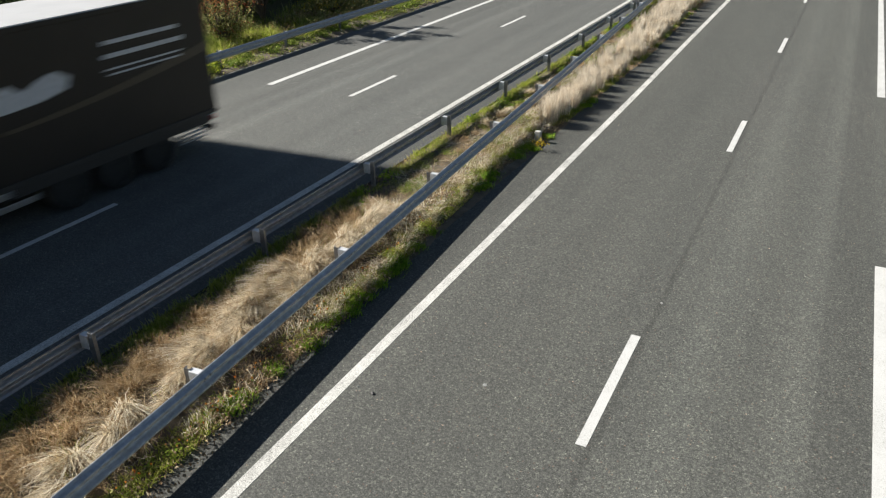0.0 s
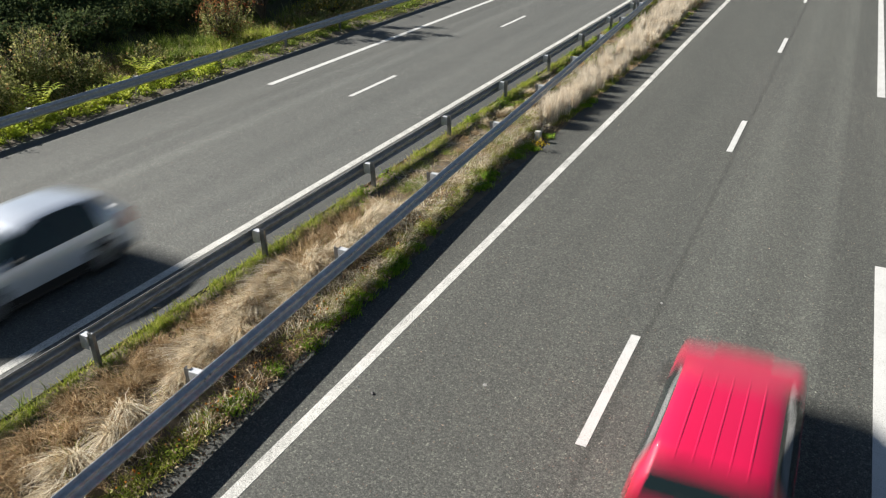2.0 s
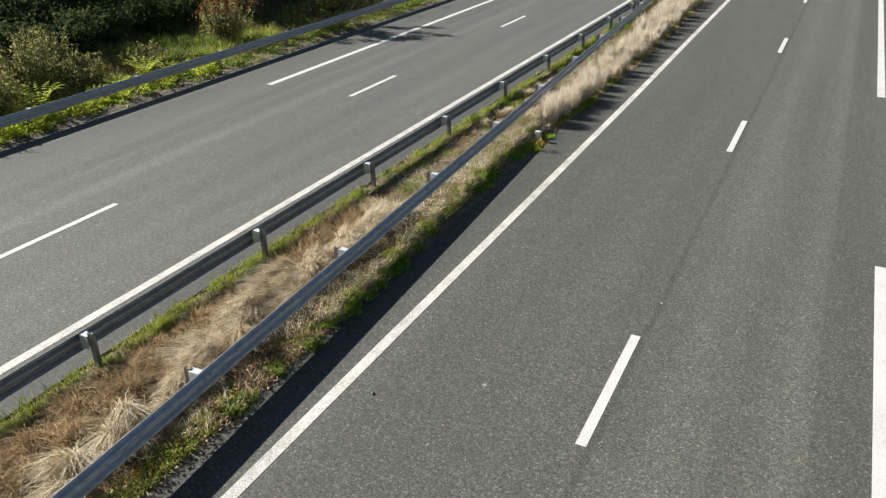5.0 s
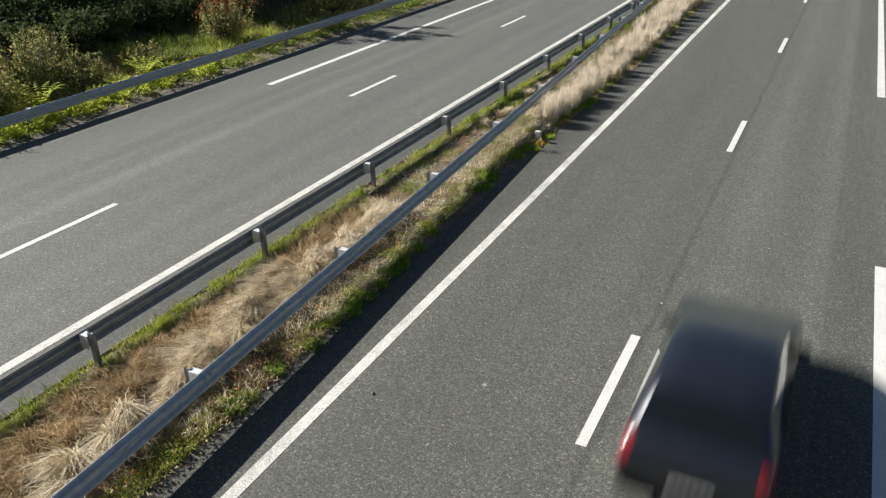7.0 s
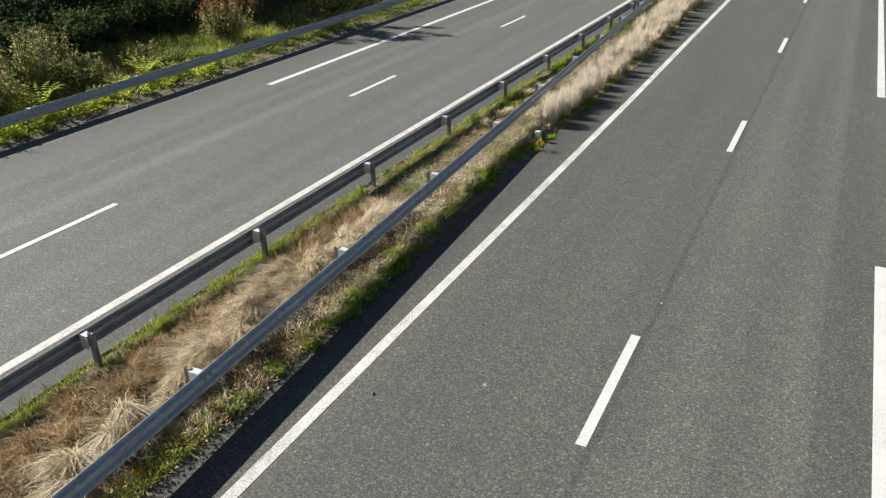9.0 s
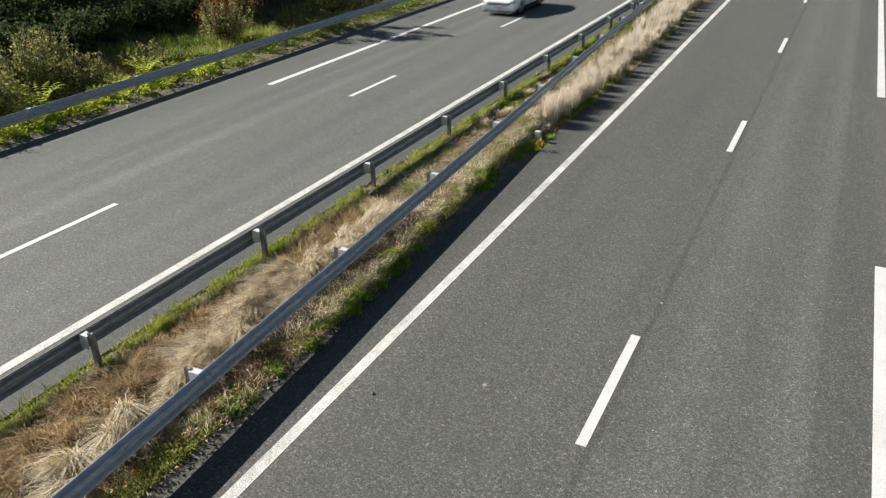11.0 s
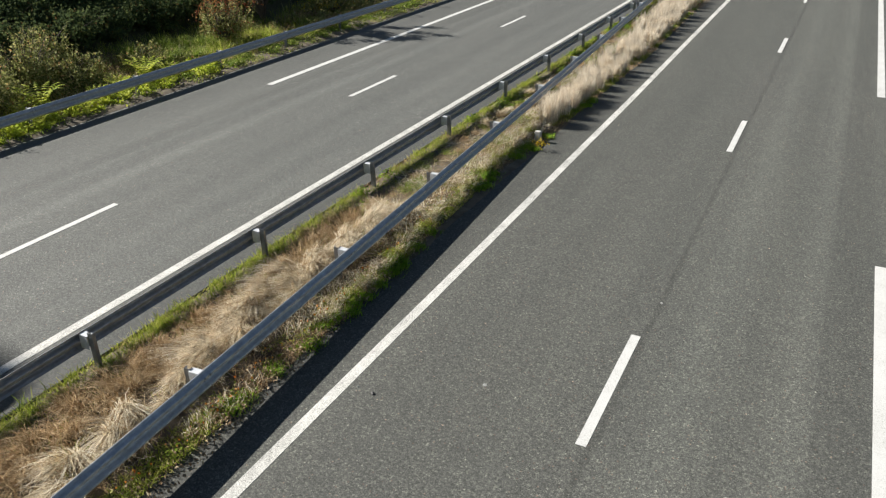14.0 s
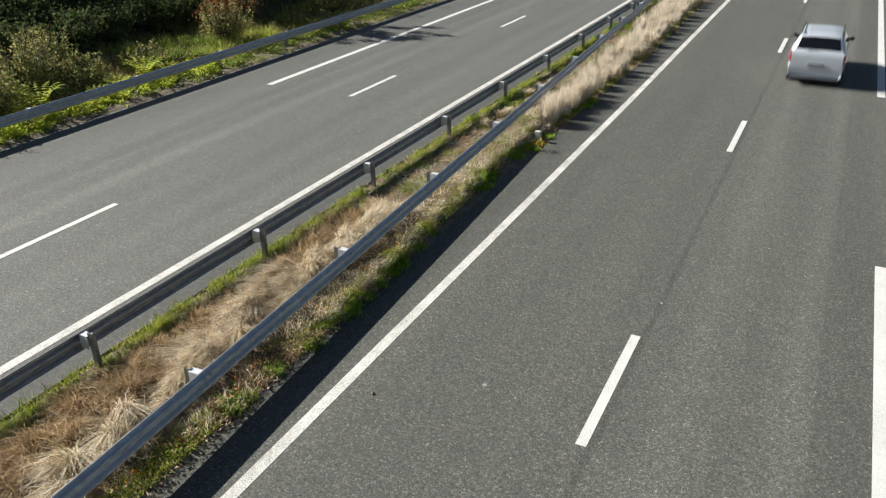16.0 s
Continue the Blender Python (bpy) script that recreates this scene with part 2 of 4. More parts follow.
def box(bm, x0, x1, y0, y1, z0, z1, bevel=0.0):
    v = bmesh.ops.create_cube(bm, size=1.0, matrix=Matrix.Translation(((x0 + x1) / 2, (y0 + y1) / 2, (z0 + z1) / 2))
                              @ Matrix.Diagonal((x1 - x0, y1 - y0, z1 - z0, 1)))["verts"]
    if bevel:
        edges = list({e for w in v for e in w.link_edges})
        bmesh.ops.bevel(bm, geom=edges, offset=bevel, segments=2, affect='EDGES', profile=0.5)
    return bm


def boxed(x0, x1, y0, y1, z0, z1, bevel=0.0):
    return box(bmesh.new(), x0, x1, y0, y1, z0, z1, bevel)


def drum(bm, x, y, z, r, half, segs=20, r2=None):
    """A drum with its axis across the road (x)."""
    bmesh.ops.create_cone(bm, cap_ends=True, segments=segs, radius1=r, radius2=r if r2 is None else r2, depth=2 * half,
                          matrix=Matrix.Translation((x, y, z)) @ Matrix.Rotation(radians(90), 4, 'Y'))
    return bm


rng = np.random.default_rng(7)


# ---- ground and road ----
Y0, Y1 = -700.0, 700.0


def build_ground():
    xs = [-1500, -200, -60, -34, -29, -26, -23.5, -21.5, -20, -18.8, -17.9, -17.5, -16.5, -8.0, -7.1, -6.9, -5.8, -4.7, -4.5, -3.5, 6.0, 6.9, 8.5, 12, 40, 200, 1500]
    zs = [7, 6, 4.5, 2.6, 1.7, 1.0, 0.35, 0.0, -0.1, 0.02, 0.03, -0.03, -0.12, -0.12, -0.04, 0.0, 0.02, 0.0, -0.04, -0.12, -0.12, -0.03, -0.1, 0.3, 2.0, 4, 6]
    ys = [-1500, -700, -200, -60] + [-20 + 1.5 * i for i in range(54)] + [90, 200, 700, 1500]
    verts = []
    for y in ys:
        for x, z in zip(xs, zs):
            w = 0.25 if x < -20.5 else 0.02 if (x < -17.6 or -7 < x < -4.6 or x > 7) else 0.0
            verts.append((x, y, z + w * noise.noise((x * 0.5, y * 0.3, 0))))
    k = len(xs)
    faces = [(j * k + i, j * k + i + 1, (j + 1) * k + i + 1, (j + 1) * k + i) for j in range(len(ys) - 1) for i in range(k - 1)]
    tagged(mesh_object("ground", verts, faces, GROUND, smooth=True), "rough grassy ground beside and between the carriageways", "ground", kind="structure")


def build_road():
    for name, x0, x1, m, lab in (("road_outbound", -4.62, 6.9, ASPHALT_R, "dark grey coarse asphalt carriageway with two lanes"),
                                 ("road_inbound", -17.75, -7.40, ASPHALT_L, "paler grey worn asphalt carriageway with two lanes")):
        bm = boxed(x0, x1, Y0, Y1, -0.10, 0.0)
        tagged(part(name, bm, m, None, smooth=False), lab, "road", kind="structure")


def ragged(name, x0, x1, y0, y1, wob, height, material, label, step=0.12, cols=14):
    """A low bank of soil with uneven edges that lap over the asphalt."""
    ny = int((y1 - y0) / step)
    verts = []
    for j in range(ny + 1):
        y = y0 + (y1 - y0) * j / ny
        a = x0 + wob * (noise.noise((3.1, y * 0.9, 0)) + 0.6 * noise.noise((9, y * 4.3, 2)))
        b = x1 + wob * (noise.noise((7.7, y * 0.8, 5)) + 0.6 * noise.noise((4, y * 4.7, 8)))
        for i in range(cols + 1):
            u = i / cols
            x = a + (b - a) * u
            z = (-0.055 if u < 0.03 else 0.004) + height * min(1, 5 * u, 5 * (1 - u)) + 0.035 * abs(noise.noise((x * 3, y * 3, 1))) * min(1, 8 * u, 8 * (1 - u))
            verts.append((x, y, z))
    k = cols + 1
    faces = [(j * k + i, j * k + i + 1, (j + 1) * k + i + 1, (j + 1) * k + i) for j in range(ny) for i in range(cols)]
    tagged(mesh_object(name, verts, faces, material, smooth=True), label, "soil", kind="structure")


def strip(name, x, y0, y1, width, material, label, group):
    bm = boxed(x - width / 2, x + width / 2, y0, y1, -0.01, 0.005)
    ob = part(name, bm, material, None)
    return tagged(ob, label, "road marking", group, "structure")


def build_markings():
    rows = [(Y0, -3.53), (11.0, -3.535), (16.0, -3.54), (24.0, -3.60), (40.0, -3.70), (Y1, -3.85)]
    verts = [(x + dx, y, z) for y, x in rows for dx, z in ((-0.098, -0.01), (-0.098, 0.005), (0.086, 0.005), (0.086, -0.01))]
    faces = [(4 * j + i, 4 * j + i + 1, 4 * j + i + 5, 4 * j + i + 4) for j in range(len(rows) - 1) for i in range(3)]
    tagged(mesh_object("edge_line", verts, [f[::-1] for f in faces], WORN), "continuous white painted edge line beside the median", "road marking", "road markings", "structure")
    strip("edge_line", -8.45, Y0, Y1, 0.19, WORN, "continuous white painted edge line beside the median", "road markings")
    for k in range(-2, 4):
        strip("shoulder_line", 3.53, 19.77 + 50.2 * k, 19.77 + 50.2 * k + 37.6, 0.23, PAINT, "long white painted dash of the shoulder line", "shoulder lines")
        strip("shoulder_line", -15.28, 12.98 + 50.2 * k, 12.98 + 50.2 * k + 37.6, 0.23, PAINT, "long white painted dash of the shoulder line", "shoulder lines")
    for k in range(-6, 14):
        strip("lane_dash", 0.0, 12.55 * k, 12.55 * k + 2.9, 0.15, PAINT, "short white painted lane dash on asphalt", "lane dashes")
        strip("lane_dash", -11.92, 12.68 * k + 0.22, 12.68 * k + 3.17, 0.15, PAINT, "short white painted lane dash on asphalt", "lane dashes")


# ---- guardrails ----
def beam_mesh(length):
    """The W-shaped steel beam along y, its face towards +x."""
    prof = [(0.0, 0.155), (0.012, 0.150), (0.030, 0.125), (0.075, 0.105), (0.083, 0.085), (0.075, 0.062), (0.020, 0.030), (0.006, 0.0),
            (0.020, -0.030), (0.075, -0.062), (0.083, -0.085), (0.075, -0.105), (0.030, -0.125), (0.012, -0.150), (0.0, -0.155)]
    for _ in range(2):  # round the folds
        prof = [prof[0]] + [q for a, b in zip(prof, prof[1:]) for q in ((0.75 * a[0] + 0.25 * b[0], 0.75 * a[1] + 0.25 * b[1]), (0.25 * a[0] + 0.75 * b[0], 0.25 * a[1] + 0.75 * b[1]))] + [prof[-1]]
    back = [(x - 0.006, z) for x, z in prof]
    ring = prof + back[::-1]
    k = len(ring)
    verts = [(x, y, z) for y in (0, length) for x, z in ring]
    faces = [(i, (i + 1) % k, k + (i + 1) % k, k + i) for i in range(k)]
    return verts, faces


def guardrail(name, m, length, spacing, first, post_len, spacer, flip, label, beam_steel, post_top=0.70):
    """Beam lengths, posts, spacers and bolts; local y runs along it, the beam's face looks to +x (or -x)."""
    s = -1 if flip else 1
    rail = empty(name, m, label, "guardrail", "guardrails")
    v, f = beam_mesh(spacing + 0.18)
    v = [(s * x, y, z) for x, y, z in v]
    if flip:
        f = [q[::-1] for q in f]
    beam = mesh_object("beam", v, f, beam_steel, rail, False)
    # C-shaped post, open towards +y
    ring = [(-0.05, 0.03), (-0.05, -0.03), (0.05, -0.03), (0.05, 0.03), (0.044, 0.03), (0.044, -0.024), (-0.044, -0.024), (-0.044, 0.03)]
    v = [(x, y, z) for z in (-post_len, 0) for x, y in ring]
    f = [(i, (i + 1) % 8, 8 + (i + 1) % 8, 8 + i) for i in range(8)] + [(8, 9, 14, 15), (9, 10, 13, 14), (10, 11, 12, 13)]
    post = mesh_object("post", v, f, SHADED_STEEL, rail)
    bs = bmesh.new()
    box(bs, min(0, -s * spacer), max(0, -s * spacer), -0.055, -0.049, -0.10, 0.13)
    box(bs, min(0, -s * spacer), max(0, -s * spacer), 0.049, 0.055, -0.10, 0.13)
    box(bs, min(0, -s * spacer), max(0, -s * spacer), -0.055, 0.055, 0.13, 0.136)
    sp = part("spacer", bs, SUNLIT_STEEL, rail)
    bb = bmesh.new()
    bmesh.ops.create_icosphere(bb, subdivisions=1, radius=0.018)
    bolt = part("bolt", bb, SHADED_STEEL, rail)
    n = int(length / spacing)
    for i in range(n):
        y = first + i * spacing
        mats = [(beam, pose(-s * 0.004 * (i % 2), y - 0.09, 0.545)), (post, pose(-s * (spacer + 0.05), y, post_top)), (sp, pose(-s * 0.006, y, 0.545)),
                (bolt, pose(s * 0.008, y, 0.545)), (bolt, pose(s * 0.078, y + 0.06, 0.631)), (bolt, pose(s * 0.078, y + 0.06, 0.459)), (bolt, pose(s * 0.078, y - 0.05, 0.631))]
        for ob, mm in mats:
            if i == 0 and not ob.get("used"):
                ob.matrix_basis = mm
                ob["used"] = 1
            else:
                again(ob, mm, rail)
    for ob in (beam, post, sp, bolt):
        del ob["used"]
    return rail


NEAR_SLOPE = -0.0555


def near_rail_x(y):
    return -4.97 + NEAR_SLOPE * y


def build_guardrails():
    turn = math.degrees(math.atan(-NEAR_SLOPE))
    guardrail("median_guardrail", pose(near_rail_x(0), 0, 0, 0, 0, turn), 52, 4.0, -13.62, 1.0, 0.19, False, "weathered galvanised steel guardrail along the grassy median", STEEL)
    # this beam's darker tone holds both dirt and the shade on its back
    guardrail("median_guardrail", pose(-7.35, 0, -0.09), 92, 4.02, -13.60, 1.0, 0.17, True, "galvanised steel guardrail with posts towards the grassy median", DULL_SHADED_STEEL, 0.735)
    guardrail("verge_guardrail", pose(-18.16, 0, 0), 92, 4.0, -14.0, 1.0, 0.14, False, "galvanised steel guardrail before a shrubby verge", STEEL)


# ---- plants ----
def blade_field(name, xy, z, height, width, lean, bias, material, label, spread=1.0, curl=0.5, category="grass", arch=0.35):
    """Tapering bent blades; arrays give the root, the height and the lean of each."""
    n = len(xy)
    ang = rng.uniform(0, 2 * np.pi, n)
    d = np.stack([np.cos(ang) * spread + bias[0], np.sin(ang) * spread + bias[1]], 1)
    d /= np.maximum(np.linalg.norm(d, axis=1, keepdims=True), 1e-6)
    side = np.stack([-d[:, 1], d[:, 0]], 1)
    tw = rng.uniform(-0.9, 0.9, n)[:, None]
    side = side * np.cos(tw) + d * np.sin(tw)
    h, w, le = height[:, None], width[:, None] / 2, lean[:, None]
    root = np.concatenate([xy, z[:, None]], 1)

    def at(frac, wide):
        out = root.copy()
        out[:, :2] += d * h * le * frac ** (1 + curl) + side * wide * w
        out[:, 2] += (h * frac * (1 - arch * le * frac))[:, 0]
        return out
    v = np.stack([at(0, -1), at(0, 1), at(0.5, -0.85), at(0.5, 0.85), at(0.8, -0.5), at(0.8, 0.5), at(1, 0)], 1).reshape(-1, 3)
    base = (np.arange(n) * 7)[:, None]
    me = bpy.data.meshes.new(name)
    quads = np.concatenate([base + [0, 1, 3, 2], base + [2, 3, 5, 4]]).tolist()
    tris = (base + [4, 5, 6]).tolist()
    me.from_pydata(v.tolist(), [], quads + tris)
    me.materials.append(material)
    me.shade_smooth()
    return tagged(new(name, me), label, category, kind="stuff")


def clumped(n, x0, x1, y0, y1, clump, size, edge=None):
    """Roots gathered round random tuft centres."""
    c = np.stack([rng.uniform(x0, x1, clump), rng.uniform(y0, y1, clump)], 1)
    who = rng.integers(0, clump, n)
    p = c[who] + rng.normal(0, size, (n, 2))
    return p, who


def field_noise(p, s, seed):
    return np.array([noise.noise((x * s, y * s * 0.5, seed)) for x, y in p])


def build_median_grass():
    def rail_x(y):
        return -4.97 + NEAR_SLOPE * y

    def edge_x(y):
        return np.interp(y, [-6, -3, 2, 5, 9, 12, 16, 22, 30, 42], [-4.46, -4.50, -4.54, -4.72, -4.80, -4.64, -4.56, -4.40, -4.62, -4.85])

    def field(name, p, h0, h1, w, lean0, lean1, bias, material, label, spread=1.0, scale=1.0, root=0.015, arch=0.35, curl=0.5):
        n = len(p)
        blade_field(name, p, np.full(n, root), rng.uniform(h0, h1, n) * scale, rng.uniform(w * 0.6, w * 1.4, n), rng.uniform(lean0, lean1, n), bias, material, label, spread, curl, arch=arch)
    # short turf that covers the soil between the rails
    p = np.stack([rng.uniform(-7.36, -5.0, 52000), rng.uniform(-6, 42, 52000)], 1)
    p = p[(p[:, 0] < rail_x(p[:, 1]) + 0.1)]
    k = field_noise(p, 1.3, 31) + np.where(p[:, 1] < 5, 0.8, 0.15) * (p[:, 0] < -6.75) > -0.12
    field("turf", p[k], 0.03, 0.12, 0.012, 0.4, 1.3, (0.1, 0), OLIVE, "short olive turf covering the median soil")
    field("withered_turf", p[~k], 0.03, 0.14, 0.010, 0.5, 1.4, (0.1, 0), BROWN, "short withered brown turf on the median")
    # moss and grass along the inner edge
    p, _ = clumped(32000, -7.30, -6.82, -6, 42, 700, 0.08)
    p = p[(p[:, 0] > -7.37)]
    p = p[(field_noise(p, 1.6, 44) > -0.12) | ((p[:, 1] < 5) & (rng.uniform(0, 1, len(p)) < 0.7))]
    field("edge_grass", p, 0.05, 0.20, 0.011, 0.3, 1.0, (0.1, 0), OLIVE, "yellow-green grass along the inner median edge")
    p, who = clumped(26000, -7.2, -5.5, -6, 42, 360, 0.12)
    k = field_noise(p, 0.8, 3) > 0.0
    field("median_grass", p[k], 0.08, 0.26, 0.011, 0.3, 1.0, (0.2, 0), GREEN, "short green grass between the guardrails")
    # leafy weeds
    cy = rng.uniform(4, 30, 26)
    cx = rng.uniform(-7.2, -6.5, 26)
    who = rng.integers(0, 26, 2600)
    q = np.stack([cx[who], cy[who], np.full(2600, 0.12)], 1) + rng.normal(0, 1, (2600, 3)) * [0.10, 0.14, 0.06]
    tagged(leaf_cloud("median_weeds", q, 0.035, LUSH, None), "low bright green leafy weeds on the median", "weeds", kind="stuff")
    def tufts(name, cx, cy, total, h0, h1, w, base, vary, size, material, label, spread, root=0.07, lean=(0.3, 1.3)):
        """Fountains of thin blades, each tuft bent its own way."""
        m = len(cx)
        who = rng.integers(0, m, total)
        p = np.stack([cx[who], cy[who]], 1) + rng.normal(0, root, (total, 2))
        turn = np.array([noise.noise((x * 1.1, y * 0.8, base * 9)) for x, y in zip(cx, cy)]) * vary + base + rng.normal(0, 0.35, m)
        lx, ly = np.cos(turn)[who], np.sin(turn)[who]
        push = rng.uniform(0.3, 1.6, m)[who]
        field(name, p, h0, h1, w, lean[0], lean[1], np.stack([lx * push, ly * push]), material, label, spread, size[who], arch=0.40, curl=0.8)
    # rusty tufts
    cy = np.concatenate([rng.uniform(-6, -0.5, 110), rng.uniform(-0.5, 5.5, 75), rng.uniform(5.5, 40, 70)])
    cx = -6.50 + rng.normal(0, 0.20, len(cy)) + np.where(cy < -0.5, rng.uniform(-0.15, 0.35, len(cy)), 0)
    tufts("brown_grass", cx, cy, 27000, 0.26, 0.54, 0.0078, -1.1, 1.6, np.where(cy < 5.5, rng.uniform(0.6, 1.1, len(cy)), rng.uniform(0.35, 0.7, len(cy))), BROWN, "rusty brown tufts of dry grass on the median", 0.6)
    # tall straw tufts beside the near rail
    cy = np.concatenate([rng.uniform(-6, 5.5, 210), rng.uniform(5.5, 42, 110)])
    cx = rail_x(cy) - 0.42 - np.abs(rng.normal(0, 0.42, len(cy)))
    keep = np.array([noise.noise((1.3, y * 0.42, 4.4)) + 0.9 * (y < 5.5) > -0.1 for y in cy]) & (cx > np.where(cy < -0.5, -6.15, -6.7))
    keep &= (cy > -1.5) | (rng.uniform(0, 1, len(cy)) < 0.55)
    cx, cy = cx[keep], cy[keep]
    size = np.where(cy < 5.5, rng.uniform(0.55, 1.2, len(cx)), rng.uniform(0.4, 0.75, len(cx))) * np.clip((rail_x(cy) - cx) / 0.75, 0.55, 1.0)
    tufts("straw_grass", cx, cy, 42000, 0.34, 0.78, 0.0085, -1.0, 1.5, size, STRAW, "tall bleached straw tufts bent over on the median", 0.34, 0.05, (0.5, 1.35))
    pick = rng.uniform(0, 1, len(cx)) < 0.4
    tufts("tawny_grass", cx[pick], cy[pick], 9000, 0.25, 0.60, 0.007, -0.8, 2.2, size[pick], BROWN, "tawny stalks among the straw on the median", 0.8, 0.11)
    pick = rng.uniform(0, 1, len(cx)) < 0.3
    tufts("green_stalks", cx[pick], cy[pick], 5000, 0.15, 0.40, 0.007, -0.6, 2.2, size[pick], OLIVE, "green stalks among the straw on the median", 0.9, 0.12)
    # flat dead straw and chaff over the soil
    p, _ = clumped(13000, -6.9, -5.3, -6, 30, 330, 0.15)
    p = p[p[:, 0] < rail_x(p[:, 1]) + 0.1]
    k = field_noise(p, 1.5, 17) > 0.0
    field("flattened_straw", p[k], 0.10, 0.30, 0.008, 1.0, 2.0, (0.2, -0.4), STRAW, "flattened dead straw on the median soil", 0.9, root=0.05, arch=0.42)
    field("flattened_grass", p[~k], 0.10, 0.30, 0.008, 1.0, 2.0, (0.2, -0.4), BROWN, "flattened rusty grass on the median soil", 0.9, root=0.05, arch=0.42)
    # green clumps in the open stretch
    cy = rng.uniform(3.5, 34, 60)
    cx = rng.uniform(-7.1, -6.0, 60)
    tufts("green_clumps", cx, cy, 9000, 0.08, 0.24, 0.011, -0.5, 2.5, rng.uniform(0.6, 1.2, 60), GREEN, "green grass clumps on the open median", 1.0, 0.11)
    # carriageway side of the near rail
    y = rng.uniform(-6, 42, 50000)
    lo, hi = rail_x(y) - 0.15, edge_x(y)
    p = np.stack([lo + (hi - lo) * rng.uniform(0, 1, len(y)), y], 1)
    k = field_noise(p, 1.2, 9) > -0.02
    field("verge_grass", p[k], 0.04, 0.13, 0.012, 0.4, 1.2, (0.3, 0), OLIVE, "fresh green grass at the foot of the guardrail")
    field("withered_grass", p[~k], 0.03, 0.12, 0.011, 0.3, 1.2, (0.3, 0), BROWN, "withered short grass at the foot of the guardrail")
    cy = np.concatenate([rng.uniform(-1.5, 11, 30), rng.uniform(8, 40, 26)])
    cx = rail_x(cy) + (edge_x(cy) - rail_x(cy)) * rng.uniform(0.6, 1.05, len(cy))
    who = rng.integers(0, len(cx), 17000)
    p = np.stack([cx[who], cy[who]], 1) + rng.normal(0, 0.085, (17000, 2))
    field("bright_grass", p, 0.05, 0.13, 0.013, 0.3, 1.0, (0.5, 0), LUSH, "bright green clumps of young grass")
    who = rng.integers(0, 60, 2400)
    cy = rng.uniform(-5, 12, 60)
    cx = rail_x(cy) + (edge_x(cy) - rail_x(cy)) * rng.uniform(0.1, 0.8, 60)
    q = np.stack([cx[who], cy[who], np.full(2400, 0.08)], 1) + rng.normal(0, 1, (2400, 3)) * [0.08, 0.11, 0.045]
    tagged(leaf_cloud("roadside_weeds", q, 0.030, GREEN, None), "low leafy green weeds under the guardrail", "weeds", kind="stuff")
    # dry stalks mixed in on that side
    y = rng.uniform(-6, 14, 6500)
    p = np.stack([rail_x(y) + rng.uniform(-0.25, 0.32, len(y)), y], 1)
    k = field_noise(p, 0.9, 21) + 0.25 * (p[:, 1] > 4) > 0.05
    field("dry_stalks", p[k], 0.10, 0.30, 0.009, 0.2, 0.9, (0.4, -0.2), STRAW, "thin dry stalks leaning through the guardrail")
    # knee-high olive and tan tufts between the rail and the asphalt
    m = 120
    cy = rng.uniform(1.0, 13, m)
    cx = rail_x(cy) + 0.05 + (edge_x(cy) - rail_x(cy) - 0.12) * rng.uniform(0, 0.75, m)
    who = rng.integers(0, m, 12000)
    p = np.stack([cx[who], cy[who]], 1) + rng.normal(0, 0.07, (12000, 2))
    size = rng.uniform(0.5, 1.1, m)[who]
    k = (who % 5) < 2
    field("olive_tufts", p[k], 0.14, 0.32, 0.008, 0.4, 1.3, (0.4, -0.5), OLIVE, "olive grass tufts between guardrail and asphalt", 0.7, size[k])
    field("tan_tufts", p[~k], 0.16, 0.38, 0.0075, 0.4, 1.3, (0.4, -0.5), STRAW, "tan dry grass tufts between guardrail and asphalt", 0.7, size[~k])
    # tall pale plumes on the far stretch, standing along the asphalt
    m = 330
    cy = 12.6 + 31.4 * rng.uniform(0, 1, m) ** 1.15
    cx = rail_x(cy) + 0.15 + (0.22 + 0.78 * rng.uniform(0, 1, m) ** 0.8) * np.maximum(edge_x(cy) - rail_x(cy) - 0.36, 0.25)
    who = rng.integers(0, m, 38000)
    p = np.stack([cx[who], cy[who]], 1) + rng.normal(0, 0.065, (38000, 2))
    tall = rng.uniform(0.7, 1.12, m)[who]
    field("feather_grass", p, 0.46, 0.88, 0.0095, 0.08, 0.40, np.stack([rng.normal(0.2, 0.3, m)[who], rng.normal(-0.1, 0.3, m)[who]]), PALE, "tall pale feathery grass along the guardrail", 0.5, tall)
    field("feather_grass_foot", p[::3] + [0.10, 0], 0.08, 0.26, 0.010, 0.3, 1.0, (0.4, 0.0), OLIVE, "olive foot of the feathery grass", 1.0)


def leaf_cloud(bm_name, centres, size, material, parent, label="", long=1.6, droop=0.3):
    """Many small folded leaves at the given centres, as one mesh."""
    n = len(centres)
    u = rng.normal(0, 1, (n, 3))
    u[:, 2] -= droop
    u /= np.linalg.norm(u, axis=1, keepdims=True)
    w = np.cross(u, rng.normal(0, 1, (n, 3)))
    w /= np.linalg.norm(w, axis=1, keepdims=True)
    nn = np.cross(u, w)
    s = (size * rng.uniform(0.6, 1.35, n))[:, None]
    c = np.asarray(centres)
    v = np.stack([c - u * s * long / 2, c + w * s * 0.5 + nn * s * 0.12, c + u * s * long / 2, c - w * s * 0.5 + nn * s * 0.12], 1).reshape(-1, 3)
    b = (np.arange(n) * 4)[:, None]
    f = np.concatenate([b + [0, 1, 2], b + [0, 2, 3]]).tolist()
    return mesh_object(bm_name, v.tolist(), f, material, parent, False, label)


